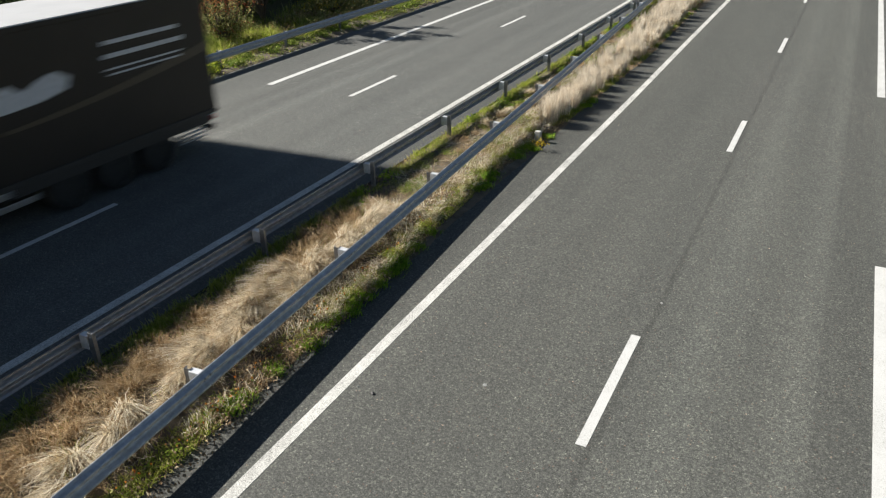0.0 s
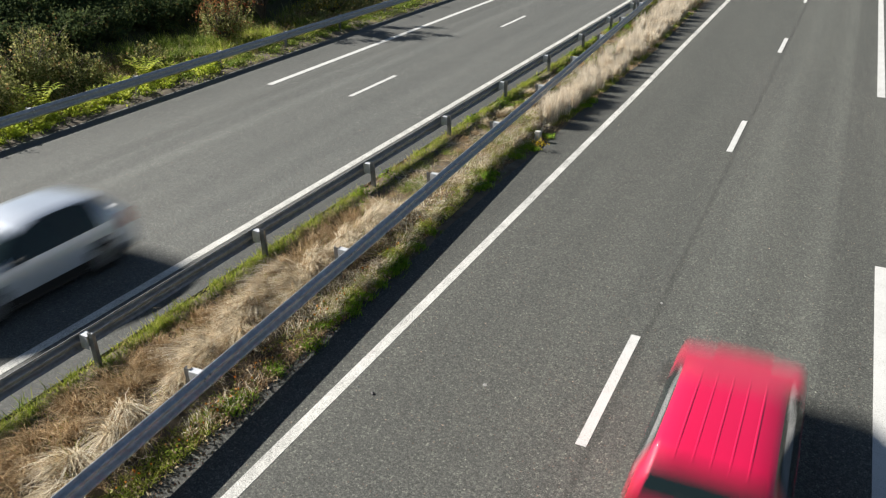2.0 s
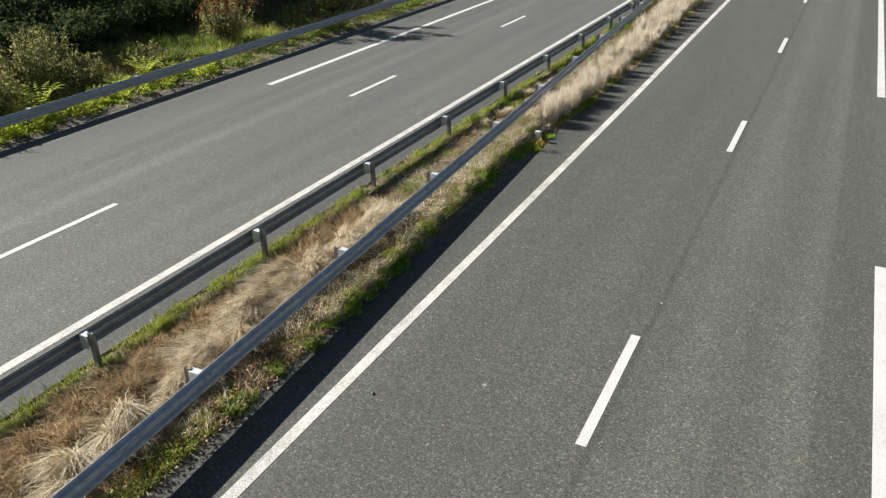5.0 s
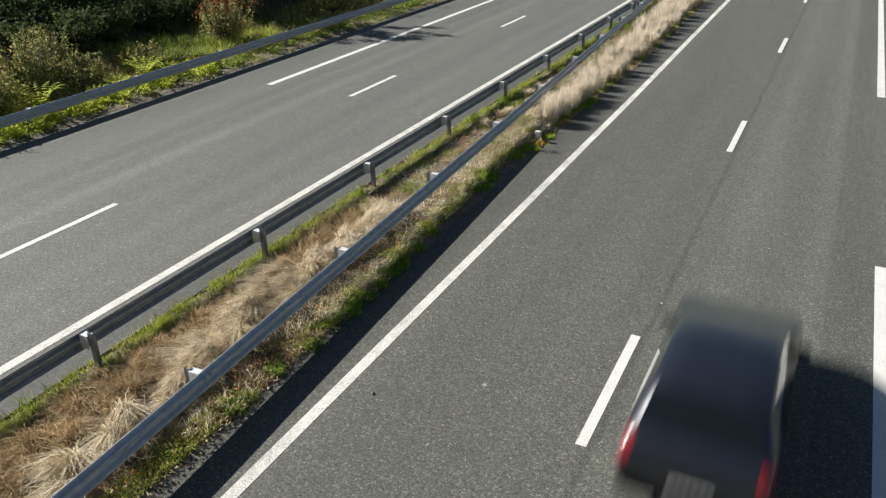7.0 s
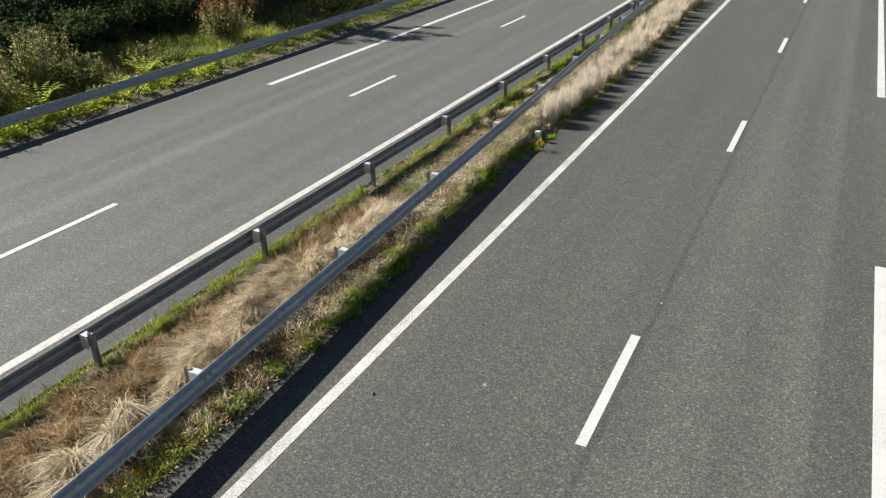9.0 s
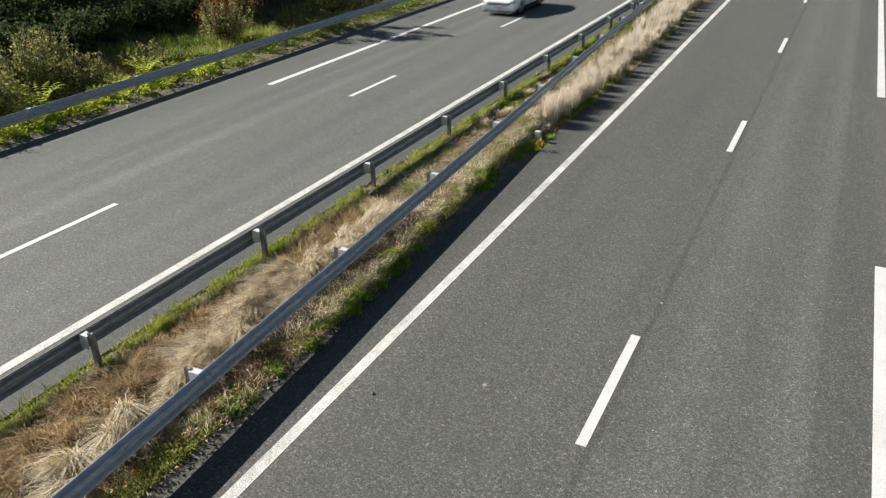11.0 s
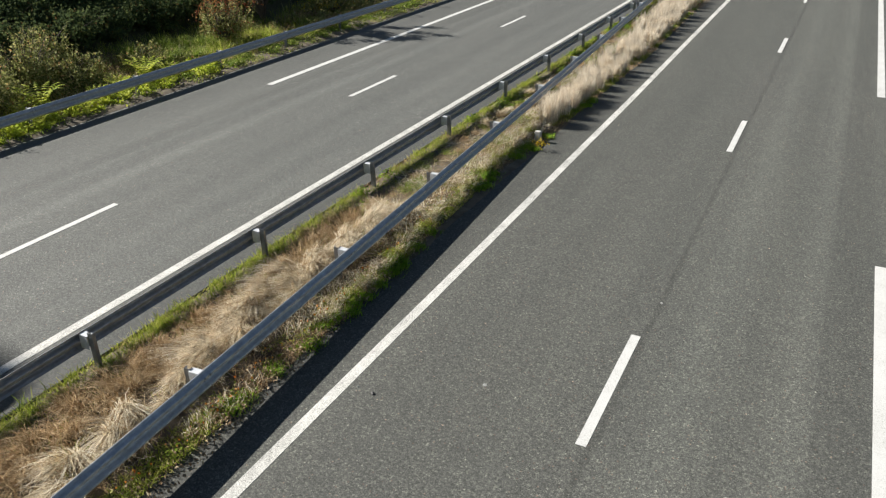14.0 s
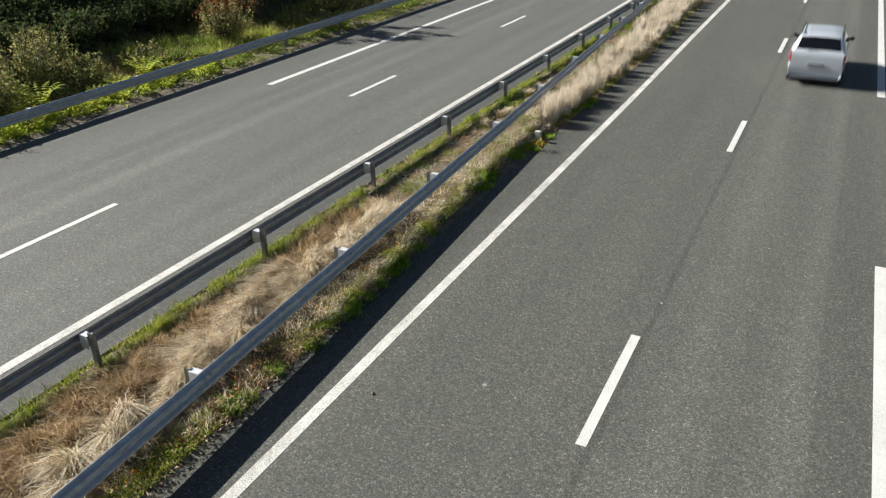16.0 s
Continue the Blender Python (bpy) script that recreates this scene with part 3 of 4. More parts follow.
def limbs(parent, tips, base_r, material, label=""):
    """A short stem that divides into tapering crooked limbs, one to each tip."""
    bm = bmesh.new()
    for tip in tips:
        tip = Vector(tip)
        pts = [Vector((0, 0, -0.1)), Vector((tip.x * 0.12, tip.y * 0.12, tip.z * 0.3)), Vector((tip.x * 0.55, tip.y * 0.5, tip.z * 0.68)) + Vector(rng.normal(0, 0.05, 3)), tip]
        rings = []
        for i, q in enumerate(pts):
            r = base_r * (1 - 0.28 * i)
            rings.append([bm.verts.new(q + Vector((math.cos(a) * r, math.sin(a) * r, 0))) for a in (0, 1.257, 2.513, 3.77, 5.027)])
        for a, b in zip(rings, rings[1:]):
            for i in range(5):
                bm.faces.new((a[i], a[(i + 1) % 5], b[(i + 1) % 5], b[i]))
    return part("trunk", bm, material, parent, label, True)


def shrub(name, m, rx, ry, h, leaves, size, material, label, category="shrub", clumps=40, group="", low=0.05, extra=None, sprigs=14, reach=1.35):
    e = empty(name, m, label, category, group)
    cc = []
    while len(cc) < clumps:
        q = rng.uniform(-1, 1, 3)
        r = np.linalg.norm(q)
        if 0.3 < r < 1.0 + 0.25 * rng.uniform():
            cc.append((q[0] * rx, q[1] * ry, h * (low + (1 - low) * (0.5 + 0.5 * q[2]))))
    cc = np.array(cc)
    tips = [(rng.normal(0, 0.6) * rx, rng.normal(0, 0.6) * ry, h * rng.uniform(0.75 * reach, reach)) for _ in range(sprigs)]
    limbs(e, [tuple(c) for c in cc[::3]] + tips, 0.035 + 0.01 * h, BARK)
    who = rng.integers(0, clumps, leaves)
    wide = rng.uniform(0.6, 1.5, clumps)[who][:, None]
    p = cc[who] + rng.normal(0, 1, (leaves, 3)) * [rx * 0.17, ry * 0.17, h * 0.09] * wide
    for t in tips:
        f = rng.uniform(0.45, 1.0, 60)[:, None]
        p = np.concatenate([p, np.array(t) * [1, 1, 0] * (0.4 + 0.6 * f) + np.array([0, 0, t[2]]) * f + rng.normal(0, 0.05, (60, 3))])
    p[:, 2] = np.maximum(p[:, 2], 0.02)
    leaf_cloud("crown", p, size, material, e)
    if extra:
        mat2, frac = extra
        k = int(leaves * frac)
        top = np.concatenate([cc[cc[:, 2] > h * 0.45], np.array(tips).reshape(-1, 3)])
        p2 = top[rng.integers(0, len(top), k)] + rng.normal(0, 1, (k, 3)) * [rx * 0.2, ry * 0.2, h * 0.1]
        leaf_cloud("sprays", p2, size * 0.9, mat2, e)
    return e


def slope_z(x):
    return float(np.interp(x, [-60, -34, -29, -26, -23.5, -21.5, -20, -18.8, -17.9], [4.5, 2.6, 1.7, 1.0, 0.35, 0.0, -0.1, 0.02, 0.03]))


def build_verge():
    # grass on the strip beside the far rail and on the slope behind it
    def grass(name, n, x0, x1, y0, y1, h0, h1, w, material, label, clump, size):
        p, _ = clumped(n, x0, x1, y0, y1, clump, size)
        z = np.array([slope_z(x) for x in p[:, 0]])
        k = len(p)
        blade_field(name, p, z - 0.03, rng.uniform(h0, h1, k), rng.uniform(w * 0.7, w * 1.3, k), rng.uniform(0.2, 1.0, k), (0.2, 0), material, label)

    def weeds(name, n, x0, x1, y0, y1, z, size, material, label, clump):
        p, who = clumped(n, x0, x1, y0, y1, clump, 0.12)
        hh = rng.uniform(0.5, 1.3, clump)[who]
        q = np.concatenate([p, (rng.uniform(0.02, z, n) * hh)[:, None]], 1)
        tagged(leaf_cloud(name, q, size, material, None, droop=0.0), label, "weeds", kind="stuff")
    grass("verge_grass", 30000, -19.4, -18.0, 0, 48, 0.06, 0.22, 0.018, GREEN, "short green grass under the far guardrail", 420, 0.16)
    grass("verge_moss", 14000, -18.9, -17.85, 12, 50, 0.05, 0.16, 0.02, OLIVE, "short olive turf beside the shoulder", 330, 0.15)
    weeds("verge_weeds", 10000, -19.5, -18.0, 1, 14, 0.30, 0.07, FERN, "bright yellow-green leafy weeds under the guardrail", 120)
    weeds("verge_weeds", 7000, -19.3, -18.0, 12, 40, 0.22, 0.06, GREEN, "low green leafy weeds under the guardrail", 140)
    grass("slope_grass", 34000, -23.5, -18.8, 0, 60, 0.2, 0.55, 0.016, OLIVE, "rough olive grass on the bank", 600, 0.25)
    grass("slope_straw", 20000, -22.5, -18.8, 2, 50, 0.25, 0.6, 0.013, BROWN, "dry brown grass on the bank", 220, 0.22)
    grass("green_rushes", 5200, -22.4, -20.2, 11.6, 16.5, 0.4, 0.95, 0.016, GREEN, "tall green rushes behind the guardrail", 11, 0.13)
    grass("green_rushes", 4200, -21.2, -19.4, 15.0, 19.5, 0.3, 0.8, 0.018, OLIVE, "tall olive rushes behind the guardrail", 24, 0.16)
    weeds("bank_weeds", 9000, -22.5, -19.2, 8, 40, 0.5, 0.06, SHRUB, "low olive scrub on the bank", 90)


def build_shrubs():
    # dark thicket along the bank
    kinds = [shrub("hedge_bush", pose(-28.4, -3, 1.3), 2.0, 2.3, 2.5, 11000, 0.10, HEDGE, "dense dark green thicket bush on the bank", "bush", 70, "thicket", reach=1.1),
             shrub("hedge_bush", pose(-28.8, 1.2, 1.4), 2.1, 2.2, 2.6, 11000, 0.11, HEDGE, "dense dark green thicket bush on the bank", "bush", 80, "thicket", reach=1.1)]
    for i in range(17):
        # unseen extra height past i = 4 is added to shade the bank
        copy_thing(kinds[i % 2], pose(-28.4 - 0.5 * (i % 3), 5.0 + 3.4 * i, slope_z(-28.4) - 0.2, 0, 0, 67 * i) @ Matrix.Diagonal((1, 1, 1.8 if i > 4 else 1.0, 1)))
    low = shrub("bramble", pose(-24.6, 4.0, 0.5), 1.3, 1.5, 1.4, 6000, 0.075, HEDGE, "low dark bramble in the shade of the thicket", "bush", 44, "brambles", reach=1.1)
    for i in range(15):
        copy_thing(low, pose(-24.3 - 0.5 * (i % 2), 7.0 + 2.5 * i, slope_z(-24.5) - 0.1, 0, 0, 77 * i))
    for i in range(14):
        copy_thing(low, pose(-26.4 - 0.4 * (i % 2), 6.0 + 2.9 * i, slope_z(-26.4) - 0.1, 0, 0, 51 * i + 30))
    # sunlit shrubs behind the rail
    for x, y, rx, ry, h, n in ((-21.3, 8.3, 1.0, 1.1, 1.25, 5500), (-20.6, 6.0, 1.0, 1.2, 1.25, 5000), (-20.4, 3.8, 1.0, 1.2, 1.3, 4500), (-22.6, 9.8, 0.9, 1.1, 1.1, 4000), (-20.9, 9.7, 0.8, 0.9, 0.8, 3600), (-21.0, 12.9, 0.7, 0.9, 0.55, 2600)):
        shrub("olive_shrub", pose(x, y, slope_z(x) - 0.05), rx, ry, h, n, 0.055, SHRUB, "sunlit grey-green shrub with pale twigs behind the guardrail", "shrub", 50, "olive shrubs", sprigs=34, reach=1.6)
    shrub("rusty_shrub", pose(-20.9, 17.2, -0.1), 0.7, 1.0, 1.25, 3000, 0.055, SHRUB, "shrub with rust-red autumn sprays behind the guardrail", "shrub", 34, extra=(RUST, 0.28), sprigs=34, reach=1.6)
    shrub("gorse_shrub", pose(-21.0, 25.5, -0.1), 0.8, 2.2, 0.8, 4200, 0.06, SHRUB, "low shrub with yellowing leaves behind the guardrail", "shrub", 40, extra=(GOLD, 0.08))
    # ferns over the rail
    for x, y, s in ((-19.4, 7.2, 1.0), (-19.3, 11.3, 0.95), (-19.5, 6.5, 0.7), (-19.0, 9.0, 0.55), (-18.25, 6.2, 0.45), (-19.1, 12.2, 0.6), (-18.2, 7.8, 0.4), (-19.2, 10.0, 0.6), (-18.25, 9.4, 0.4)):
        fern(x, y, s)
    # slender young tree, whose shadow falls on the road
    e = empty("young_tree", pose(-22.3, 21.5, -0.1), "young tree with an open feathery crown beside the thicket", "tree")
    cc = np.array([(rng.normal(0, 0.7), rng.normal(0, 1.25), rng.uniform(1.8, 4.9)) for _ in range(48)])
    limbs(e, [tuple(c) for c in cc[::2]], 0.06, BARK)
    p = cc[rng.integers(0, 48, 8200)] + rng.normal(0, 1, (8200, 3)) * [0.30, 0.16, 0.12]
    leaf_cloud("crown", p, 0.075, HEDGE, e)


def fern(x, y, s):
    e = empty("fern", pose(x, y, 0.0), "bright yellow-green fern beside the guardrail", "fern", "ferns")
    for i in range(12):
        a = i * 0.524 + x * 3
        bm = bmesh.new()
        for j in range(10):
            t = (j + 1) / 10
            c = Vector((math.cos(a), math.sin(a), 0)) * s * 0.75 * t + Vector((0, 0, s * (0.25 + 1.35 * t - 0.75 * t * t)))
            w = s * 0.30 * (1.1 - t)
            sd = Vector((-math.sin(a), math.cos(a), 0))
            fw = Vector((math.cos(a), math.sin(a), 0.1)) * s * 0.045
            for g in (-1, 1):
                bm.faces.new([bm.verts.new(q) for q in (c - fw, c + sd * g * w - Vector((0, 0, w * 0.25)), c + fw)])
        part("frond", bm, FERN, e)


# ---- small things on the median and the road ----
def build_small():
    ragged("median_soil", -7.37, -4.55, -14, 60, 0.05, 0.05, SOIL, "brown median soil with ragged edges over the asphalt")
    ragged("verge_soil", -19.0, -17.68, -14, 60, 0.07, 0.05, SOIL, "brown verge soil with ragged edges over the asphalt", cols=8)
    n = 5200
    y = rng.uniform(-6, 16, n)
    p = np.stack([near_rail_x(y) + rng.uniform(-0.1, 0.62, n) - 0.12 * (y > 3), y, rng.uniform(0.045, 0.10, n)], 1)
    ob = leaf_cloud("fallen_leaves", p, 0.034, LITTER, None)
    tagged(ob, "dead leaves and chaff on the median edge", "leaves", kind="stuff")
    n = 150
    y = rng.uniform(-5, 7, n)
    p = np.stack([near_rail_x(y) + rng.uniform(0.0, 0.3, n), y, rng.uniform(0.12, 0.24, n)], 1)
    tagged(leaf_cloud("orange_flowers", p, 0.035, ORANGE, None, long=1.0), "small orange flowers among the weeds", "flowers", kind="stuff")
    p = np.array([-4.45, 10.54, 0.22]) + rng.normal(0, 1, (90, 3)) * [0.09, 0.12, 0.05]
    tagged(leaf_cloud("yellow_flowers", p, 0.04, GOLD, None, long=1.0), "cluster of yellow flowers beside the guardrail", "flowers", kind="stuff")
    m = empty("marker_stone", pose(-4.79, 11.22, 0.0), "small pale concrete marker in the grass", "marker")
    part("block", boxed(-0.08, 0.08, -0.07, 0.07, -0.1, 0.30, 0.015), CONCRETE, m)
    # flat disc added as a stand-in for a white object of unknown kind
    bm = bmesh.new()
    bmesh.ops.create_cone(bm, cap_ends=True, segments=20, radius1=0.13, radius2=0.12, depth=0.012, matrix=Matrix.Translation((1.89, -0.28, 0.0)) @ Matrix.Diagonal((1, 1.3, 1, 1)))
    tagged(part("white_spot_standin", bm, PAINT, None), "round white disc on the asphalt, standing in for an unidentified object", "road marking", "road markings", "structure")
    for x, y, s, mt, nm, lab, cat in ((-1.66, 0.64, 0.034, PLATE, "paper_scrap", "scrap of pale paper on the asphalt", "litter"),
                                      (-3.03, -0.26, 0.04, TRIM, "rubber_scrap", "scrap of black rubber on the asphalt", "litter"),
                                      (-3.32, -0.21, 0.02, PLATE, "pebble", "small pale pebble on the asphalt", "stone"),
                                      (0.14, 4.1, 0.025, PLATE, "pebble", "small pale pebble on the asphalt", "stone")):
        bm = bmesh.new()
        bmesh.ops.create_icosphere(bm, subdivisions=1, radius=s, matrix=Matrix.Translation((x, y, 0.006)) @ Matrix.Diagonal((1, 0.7, 0.45, 1)))
        for v in bm.verts:
            v.co += Vector(rng.normal(0, s * 0.15, 3))
        tagged(part(nm, bm, mt, None), lab, cat)


# ---- vehicles ----
def smooth_path(pts, step=0.055, blur=2):
    p = np.array(pts, float)
    d = np.concatenate([[0], np.cumsum(np.linalg.norm(np.diff(p, axis=0), axis=1))])
    n = int(d[-1] / step)
    s = np.linspace(0, d[-1], n)
    q = np.stack([np.interp(s, d, p[:, 0]), np.interp(s, d, p[:, 1])], 1)
    for _ in range(blur):
        q[1:-1] = 0.25 * q[:-2] + 0.5 * q[1:-1] + 0.25 * q[2:]
    return q


def wheel(parent, x, y, r, width, side, rim=None):
    w = bpy.data.objects.new("wheel", None)
    scene.collection.objects.link(w)
    w.parent = parent
    w.empty_display_size = 0.1
    w.matrix_basis = pose(x, y, r)
    bm = bmesh.new()
    prof = [(-width / 2, r * 0.66), (-width / 2, r * 0.93), (-width * 0.38, r), (width * 0.38, r), (width / 2, r * 0.93), (width / 2, r * 0.66)]
    rings = [[bm.verts.new((px, math.cos(a) * pr, math.sin(a) * pr)) for a in np.linspace(0, 2 * math.pi, 25)[:-1]] for px, pr in prof]
    for a, b in zip(rings, rings[1:]):
        for i in range(24):
            bm.faces.new((a[i], a[(i + 1) % 24], b[(i + 1) % 24], b[i]))
    part("tyre", bm, RUBBER, w, smooth=True)
    bm = bmesh.new()
    drum(bm, 0, 0, 0, r * 0.68, width * 0.36, 24)
    drum(bm, side * width * 0.40, 0, 0, r * 0.17, 0.03, 12)
    for i in range(5):
        a = i * 1.2566
        c = bmesh.ops.create_cube(bm, size=1.0, matrix=Matrix.Translation((side * width * 0.38, 0, 0)) @ Matrix.Rotation(a, 4, 'X') @ Matrix.Translation((0, 0, r * 0.36)) @ Matrix.Diagonal((0.03, r * 0.17, r * 0.58, 1)))
    part("rim", bm, rim or ALLOY, w)
    return w


SHAPES = {
    # side outline from front sill over bonnet and roof to rear sill, for a car of 4.2 m; then cowl, header, roof end and tail of the glass
    "hatch": ([(0.12, 0.22), (0.0, 0.36), (0.0, 0.58), (0.12, 0.74), (0.42, 0.87), (0.92, 0.98), (1.08, 1.06), (1.78, 1.38), (2.35, 1.48), (3.1, 1.46), (3.50, 1.39), (3.99, 1.02), (4.15, 0.90), (4.2, 0.62), (4.18, 0.40), (4.05, 0.24)], (0.98, 1.80, 3.48, 4.00)),
    "mpv": ([(0.10, 0.22), (0.0, 0.40), (0.0, 0.58), (0.10, 0.74), (0.45, 0.88), (0.95, 1.02), (1.15, 1.12), (1.75, 1.48), (2.3, 1.62), (3.2, 1.60), (3.66, 1.50), (4.02, 1.12), (4.16, 0.98), (4.2, 0.62), (4.2, 0.38), (4.10, 0.24)], (1.00, 1.76, 3.64, 4.03)),
    "estate": ([(0.10, 0.22), (0.0, 0.40), (0.0, 0.54), (0.10, 0.68), (0.45, 0.80), (1.05, 0.92), (1.25, 1.02), (1.80, 1.34), (2.3, 1.45), (3.3, 1.44), (3.70, 1.36), (4.04, 1.02), (4.18, 0.90), (4.2, 0.60), (4.2, 0.38), (4.10, 0.24)], (1.10, 1.80, 3.68, 4.05)),
    "boxy": ([(0.10, 0.22), (0.0, 0.40), (0.0, 0.56), (0.08, 0.70), (0.45, 0.80), (1.0, 0.90), (1.2, 1.00), (1.72, 1.36), (2.2, 1.47), (3.3, 1.47), (3.82, 1.42), (4.10, 0.93), (4.17, 0.84), (4.2, 0.60), (4.2, 0.36), (4.14, 0.24)], (1.06, 1.74, 3.80, 4.11)),
    "suv": ([(0.10, 0.30), (0.0, 0.46), (0.0, 0.66), (0.10, 0.84), (0.45, 0.96), (1.05, 1.08), (1.22, 1.18), (1.70, 1.55), (2.2, 1.66), (3.4, 1.65), (3.82, 1.57), (4.06, 1.18), (4.17, 1.05), (4.2, 0.70), (4.2, 0.46), (4.10, 0.32)], (1.10, 1.72, 3.80, 4.07)),
}


def car(name, shape, length, width, height, body_paint, label, window=None, rails=False, ribs=False, wheel_r=0.315):
    """A car at the origin, its nose towards -y; y = 0 is its middle."""
    e = empty(name, Matrix(), label, "car", "passing cars")
    outline, (cowl, header, roof_end, tail) = SHAPES[shape]
    ky = length / 4.2
    kz = height / max(z for _, z in outline)
    cowl, header, roof_end, tail = (v * ky for v in (cowl, header, roof_end, tail))
    path = smooth_path([(y * ky, z * kz) for y, z in outline])
    low = outline[0][1] * kz
    lift = (outline[0][1] - 0.22) * kz
    belt0 = (0.88 + (0.17 if shape == "suv" else 0.08 if shape == "mpv" else 0.0)) * kz
    rows = []
    for y, zt in path:
        d = min(y, length - y)
        w = width / 2 * (1 - (0.19 if y < length / 2 else 0.09) * max(0, 1 - d / 0.65) ** 2)
        zb = min(belt0 + 0.05 * y / length, zt - 0.03)
        zl = min(low, zt - 0.08)
        hh = max(zt - zb, 0.03)
        wr = 0.965 * w - 0.39 * hh
        dr = min(0.07, 0.35 * hh)
        half = [(0, zl), (0.9 * w, zl), (0.98 * w, zl + 0.25 * (zb - zl)), (0.997 * w, zl + 0.5 * (zb - zl)), (w, zl + 0.68 * (zb - zl)), (0.985 * w, zl + 0.88 * (zb - zl)), (0.965 * w, zb),
                (0.965 * w - 0.16 * hh, zb + 0.45 * (hh - dr)), (wr, zt - dr), (0.86 * wr, zt - dr * 0.32), (0.5 * wr, zt - 0.008), (0, zt)]
        rows.append([(x, y - length / 2, z) for x, z in half] + [(-x, y - length / 2, z) for x, z in half[-2:0:-1]])
    k = len(rows[0])
    top = 11
    verts = [v for r in rows for v in r]
    V = np.array(verts)
    fy, ry = 0.205 * length - length / 2, 0.80 * length - length / 2
    groups = {}
    for j in range(len(rows) - 1):
        for i in range(k):
            f = (j * k + i, (j + 1) * k + i, (j + 1) * k + (i + 1) % k, j * k + (i + 1) % k)
            c = V[list(f)].mean(0)
            yy, zz, ax = c[1] + length / 2, c[2], abs(c[0])
            hb = path[j][1] - (belt0 + 0.05 * yy / length)
            m = i if i < top else k - 1 - i
            key = "body"
            if m in (8, 9, 10) and cowl + 0.06 < yy < header - 0.03:
                key = "windscreen"
            elif m in (9, 10) and roof_end + 0.02 < yy < tail - 0.02 and zz > belt0 + 0.03:
                key = "rear_window"
            elif m in (6, 7) and hb > 0.16 and header - 0.42 < yy < roof_end - 0.12:
                gap = abs(yy - (header + roof_end) / 2 - 0.05) < 0.035
                key = "pillar" if gap else ("front_" if yy < (header + roof_end) / 2 + 0.05 else "rear_") + "side_window" + ("+" if c[0] > 0 else "-")
            elif yy < 0.30 and ax > 0.58 * width / 2 and 0.60 * kz + lift < zz < 0.775 * kz + lift:
                key = "headlight" + ("+" if c[0] > 0 else "-")
            elif yy < 0.12 and ax < 0.55 * width / 2 and 0.50 * kz + lift < zz < 0.64 * kz + lift:
                key = "grille"
            elif zz < low + (0.12 if 0.4 < yy < length - 0.35 else 0.03) and m > 0:
                key = ("front_lip" if yy < 0.4 else "rear_lip" if yy > length - 0.35 else "sill") + ("+" if c[0] > 0 else "-")
            elif yy > length - 0.34 and ax > (0.85 if shape == "suv" else 0.76) * width / 2 and 0.72 * kz + lift * 0.6 < zz < (1.06 if shape in ("suv", "mpv", "boxy") else 0.96) * kz + lift * 0.6:
                key = "tail_light" + ("+" if c[0] > 0 else "-")
            if key in ("body", "pillar", "sill+", "sill-") and ax > 0.6 * width / 2:
                for wy in (fy, ry):
                    if math.hypot(c[1] - wy, zz - wheel_r) < wheel_r + 0.055:
                        key = "cut"
            groups.setdefault(key, []).append(f)
    glassy = window or WINDOW
    mats = {"body": body_paint, "windscreen": WINDOW, "rear_window": glassy, "front_side_window": WINDOW, "rear_side_window": glassy, "headlight": LAMP, "grille": TRIM,
            "tail_light": RED_LAMP, "front_lip": TRIM, "rear_lip": TRIM, "sill": TRIM, "pillar": TRIM}
    for key, faces in groups.items():
        if key == "cut":
            continue
        base = key.rstrip("+-")
        used = sorted({i for f in faces for i in f})
        at = {i: n for n, i in enumerate(used)}
        mesh_object(base, [verts[i] for i in used], [tuple(at[i] for i in f) for f in faces], mats[base], e, True)
    # cabin seen through the glass
    bm = boxed(-width * 0.40, width * 0.40, cowl - length / 2 + 0.25, tail - length / 2 - 0.15, belt0 - 0.22, belt0 - 0.06, 0.02)
    for x in (-0.36, 0.36):
        for y in (header + 0.35, header + 1.2):
            box(bm, x - 0.22, x + 0.22, y - length / 2, y - length / 2 + 0.13, belt0 - 0.1, belt0 + 0.24 * kz, 0.04)
    part("interior", bm, CABIN, e)
    part("underbody", boxed(-width * 0.44, width * 0.44, -length / 2 + 0.25, length / 2 - 0.25, low - 0.06, low + 0.12), TRIM, e)
    for y in (fy, ry):
        for s in (-1, 1):
            wheel(e, s * (width / 2 - 0.125), y, wheel_r, 0.205, s)
    # mirrors
    for s in (-1, 1):
        bm = bmesh.new()
        bmesh.ops.create_icosphere(bm, subdivisions=2, radius=1, matrix=Matrix.Translation((s * (width / 2 + 0.03), cowl - length / 2 + 0.42, belt0 + 0.08)) @ Matrix.Diagonal((0.095, 0.07, 0.065, 1)))
        box(bm, min(s * (width / 2 - 0.09), s * (width / 2 + 0.06)), max(s * (width / 2 - 0.09), s * (width / 2 + 0.06)), cowl - length / 2 + 0.40, cowl - length / 2 + 0.45, belt0 + 0.02, belt0 + 0.05)
        part("mirror", bm, TRIM, e, smooth=False)
    # door handles, sill strip
    for s in (-1, 1):
        for y in (header + 0.55, header + 1.45):
            part("door_handle", boxed(s * width / 2 * 0.975 - 0.02, s * width / 2 * 0.975 + 0.02, y - length / 2, y - length / 2 + 0.17, belt0 - 0.12, belt0 - 0.095, 0.006), body_paint, e)
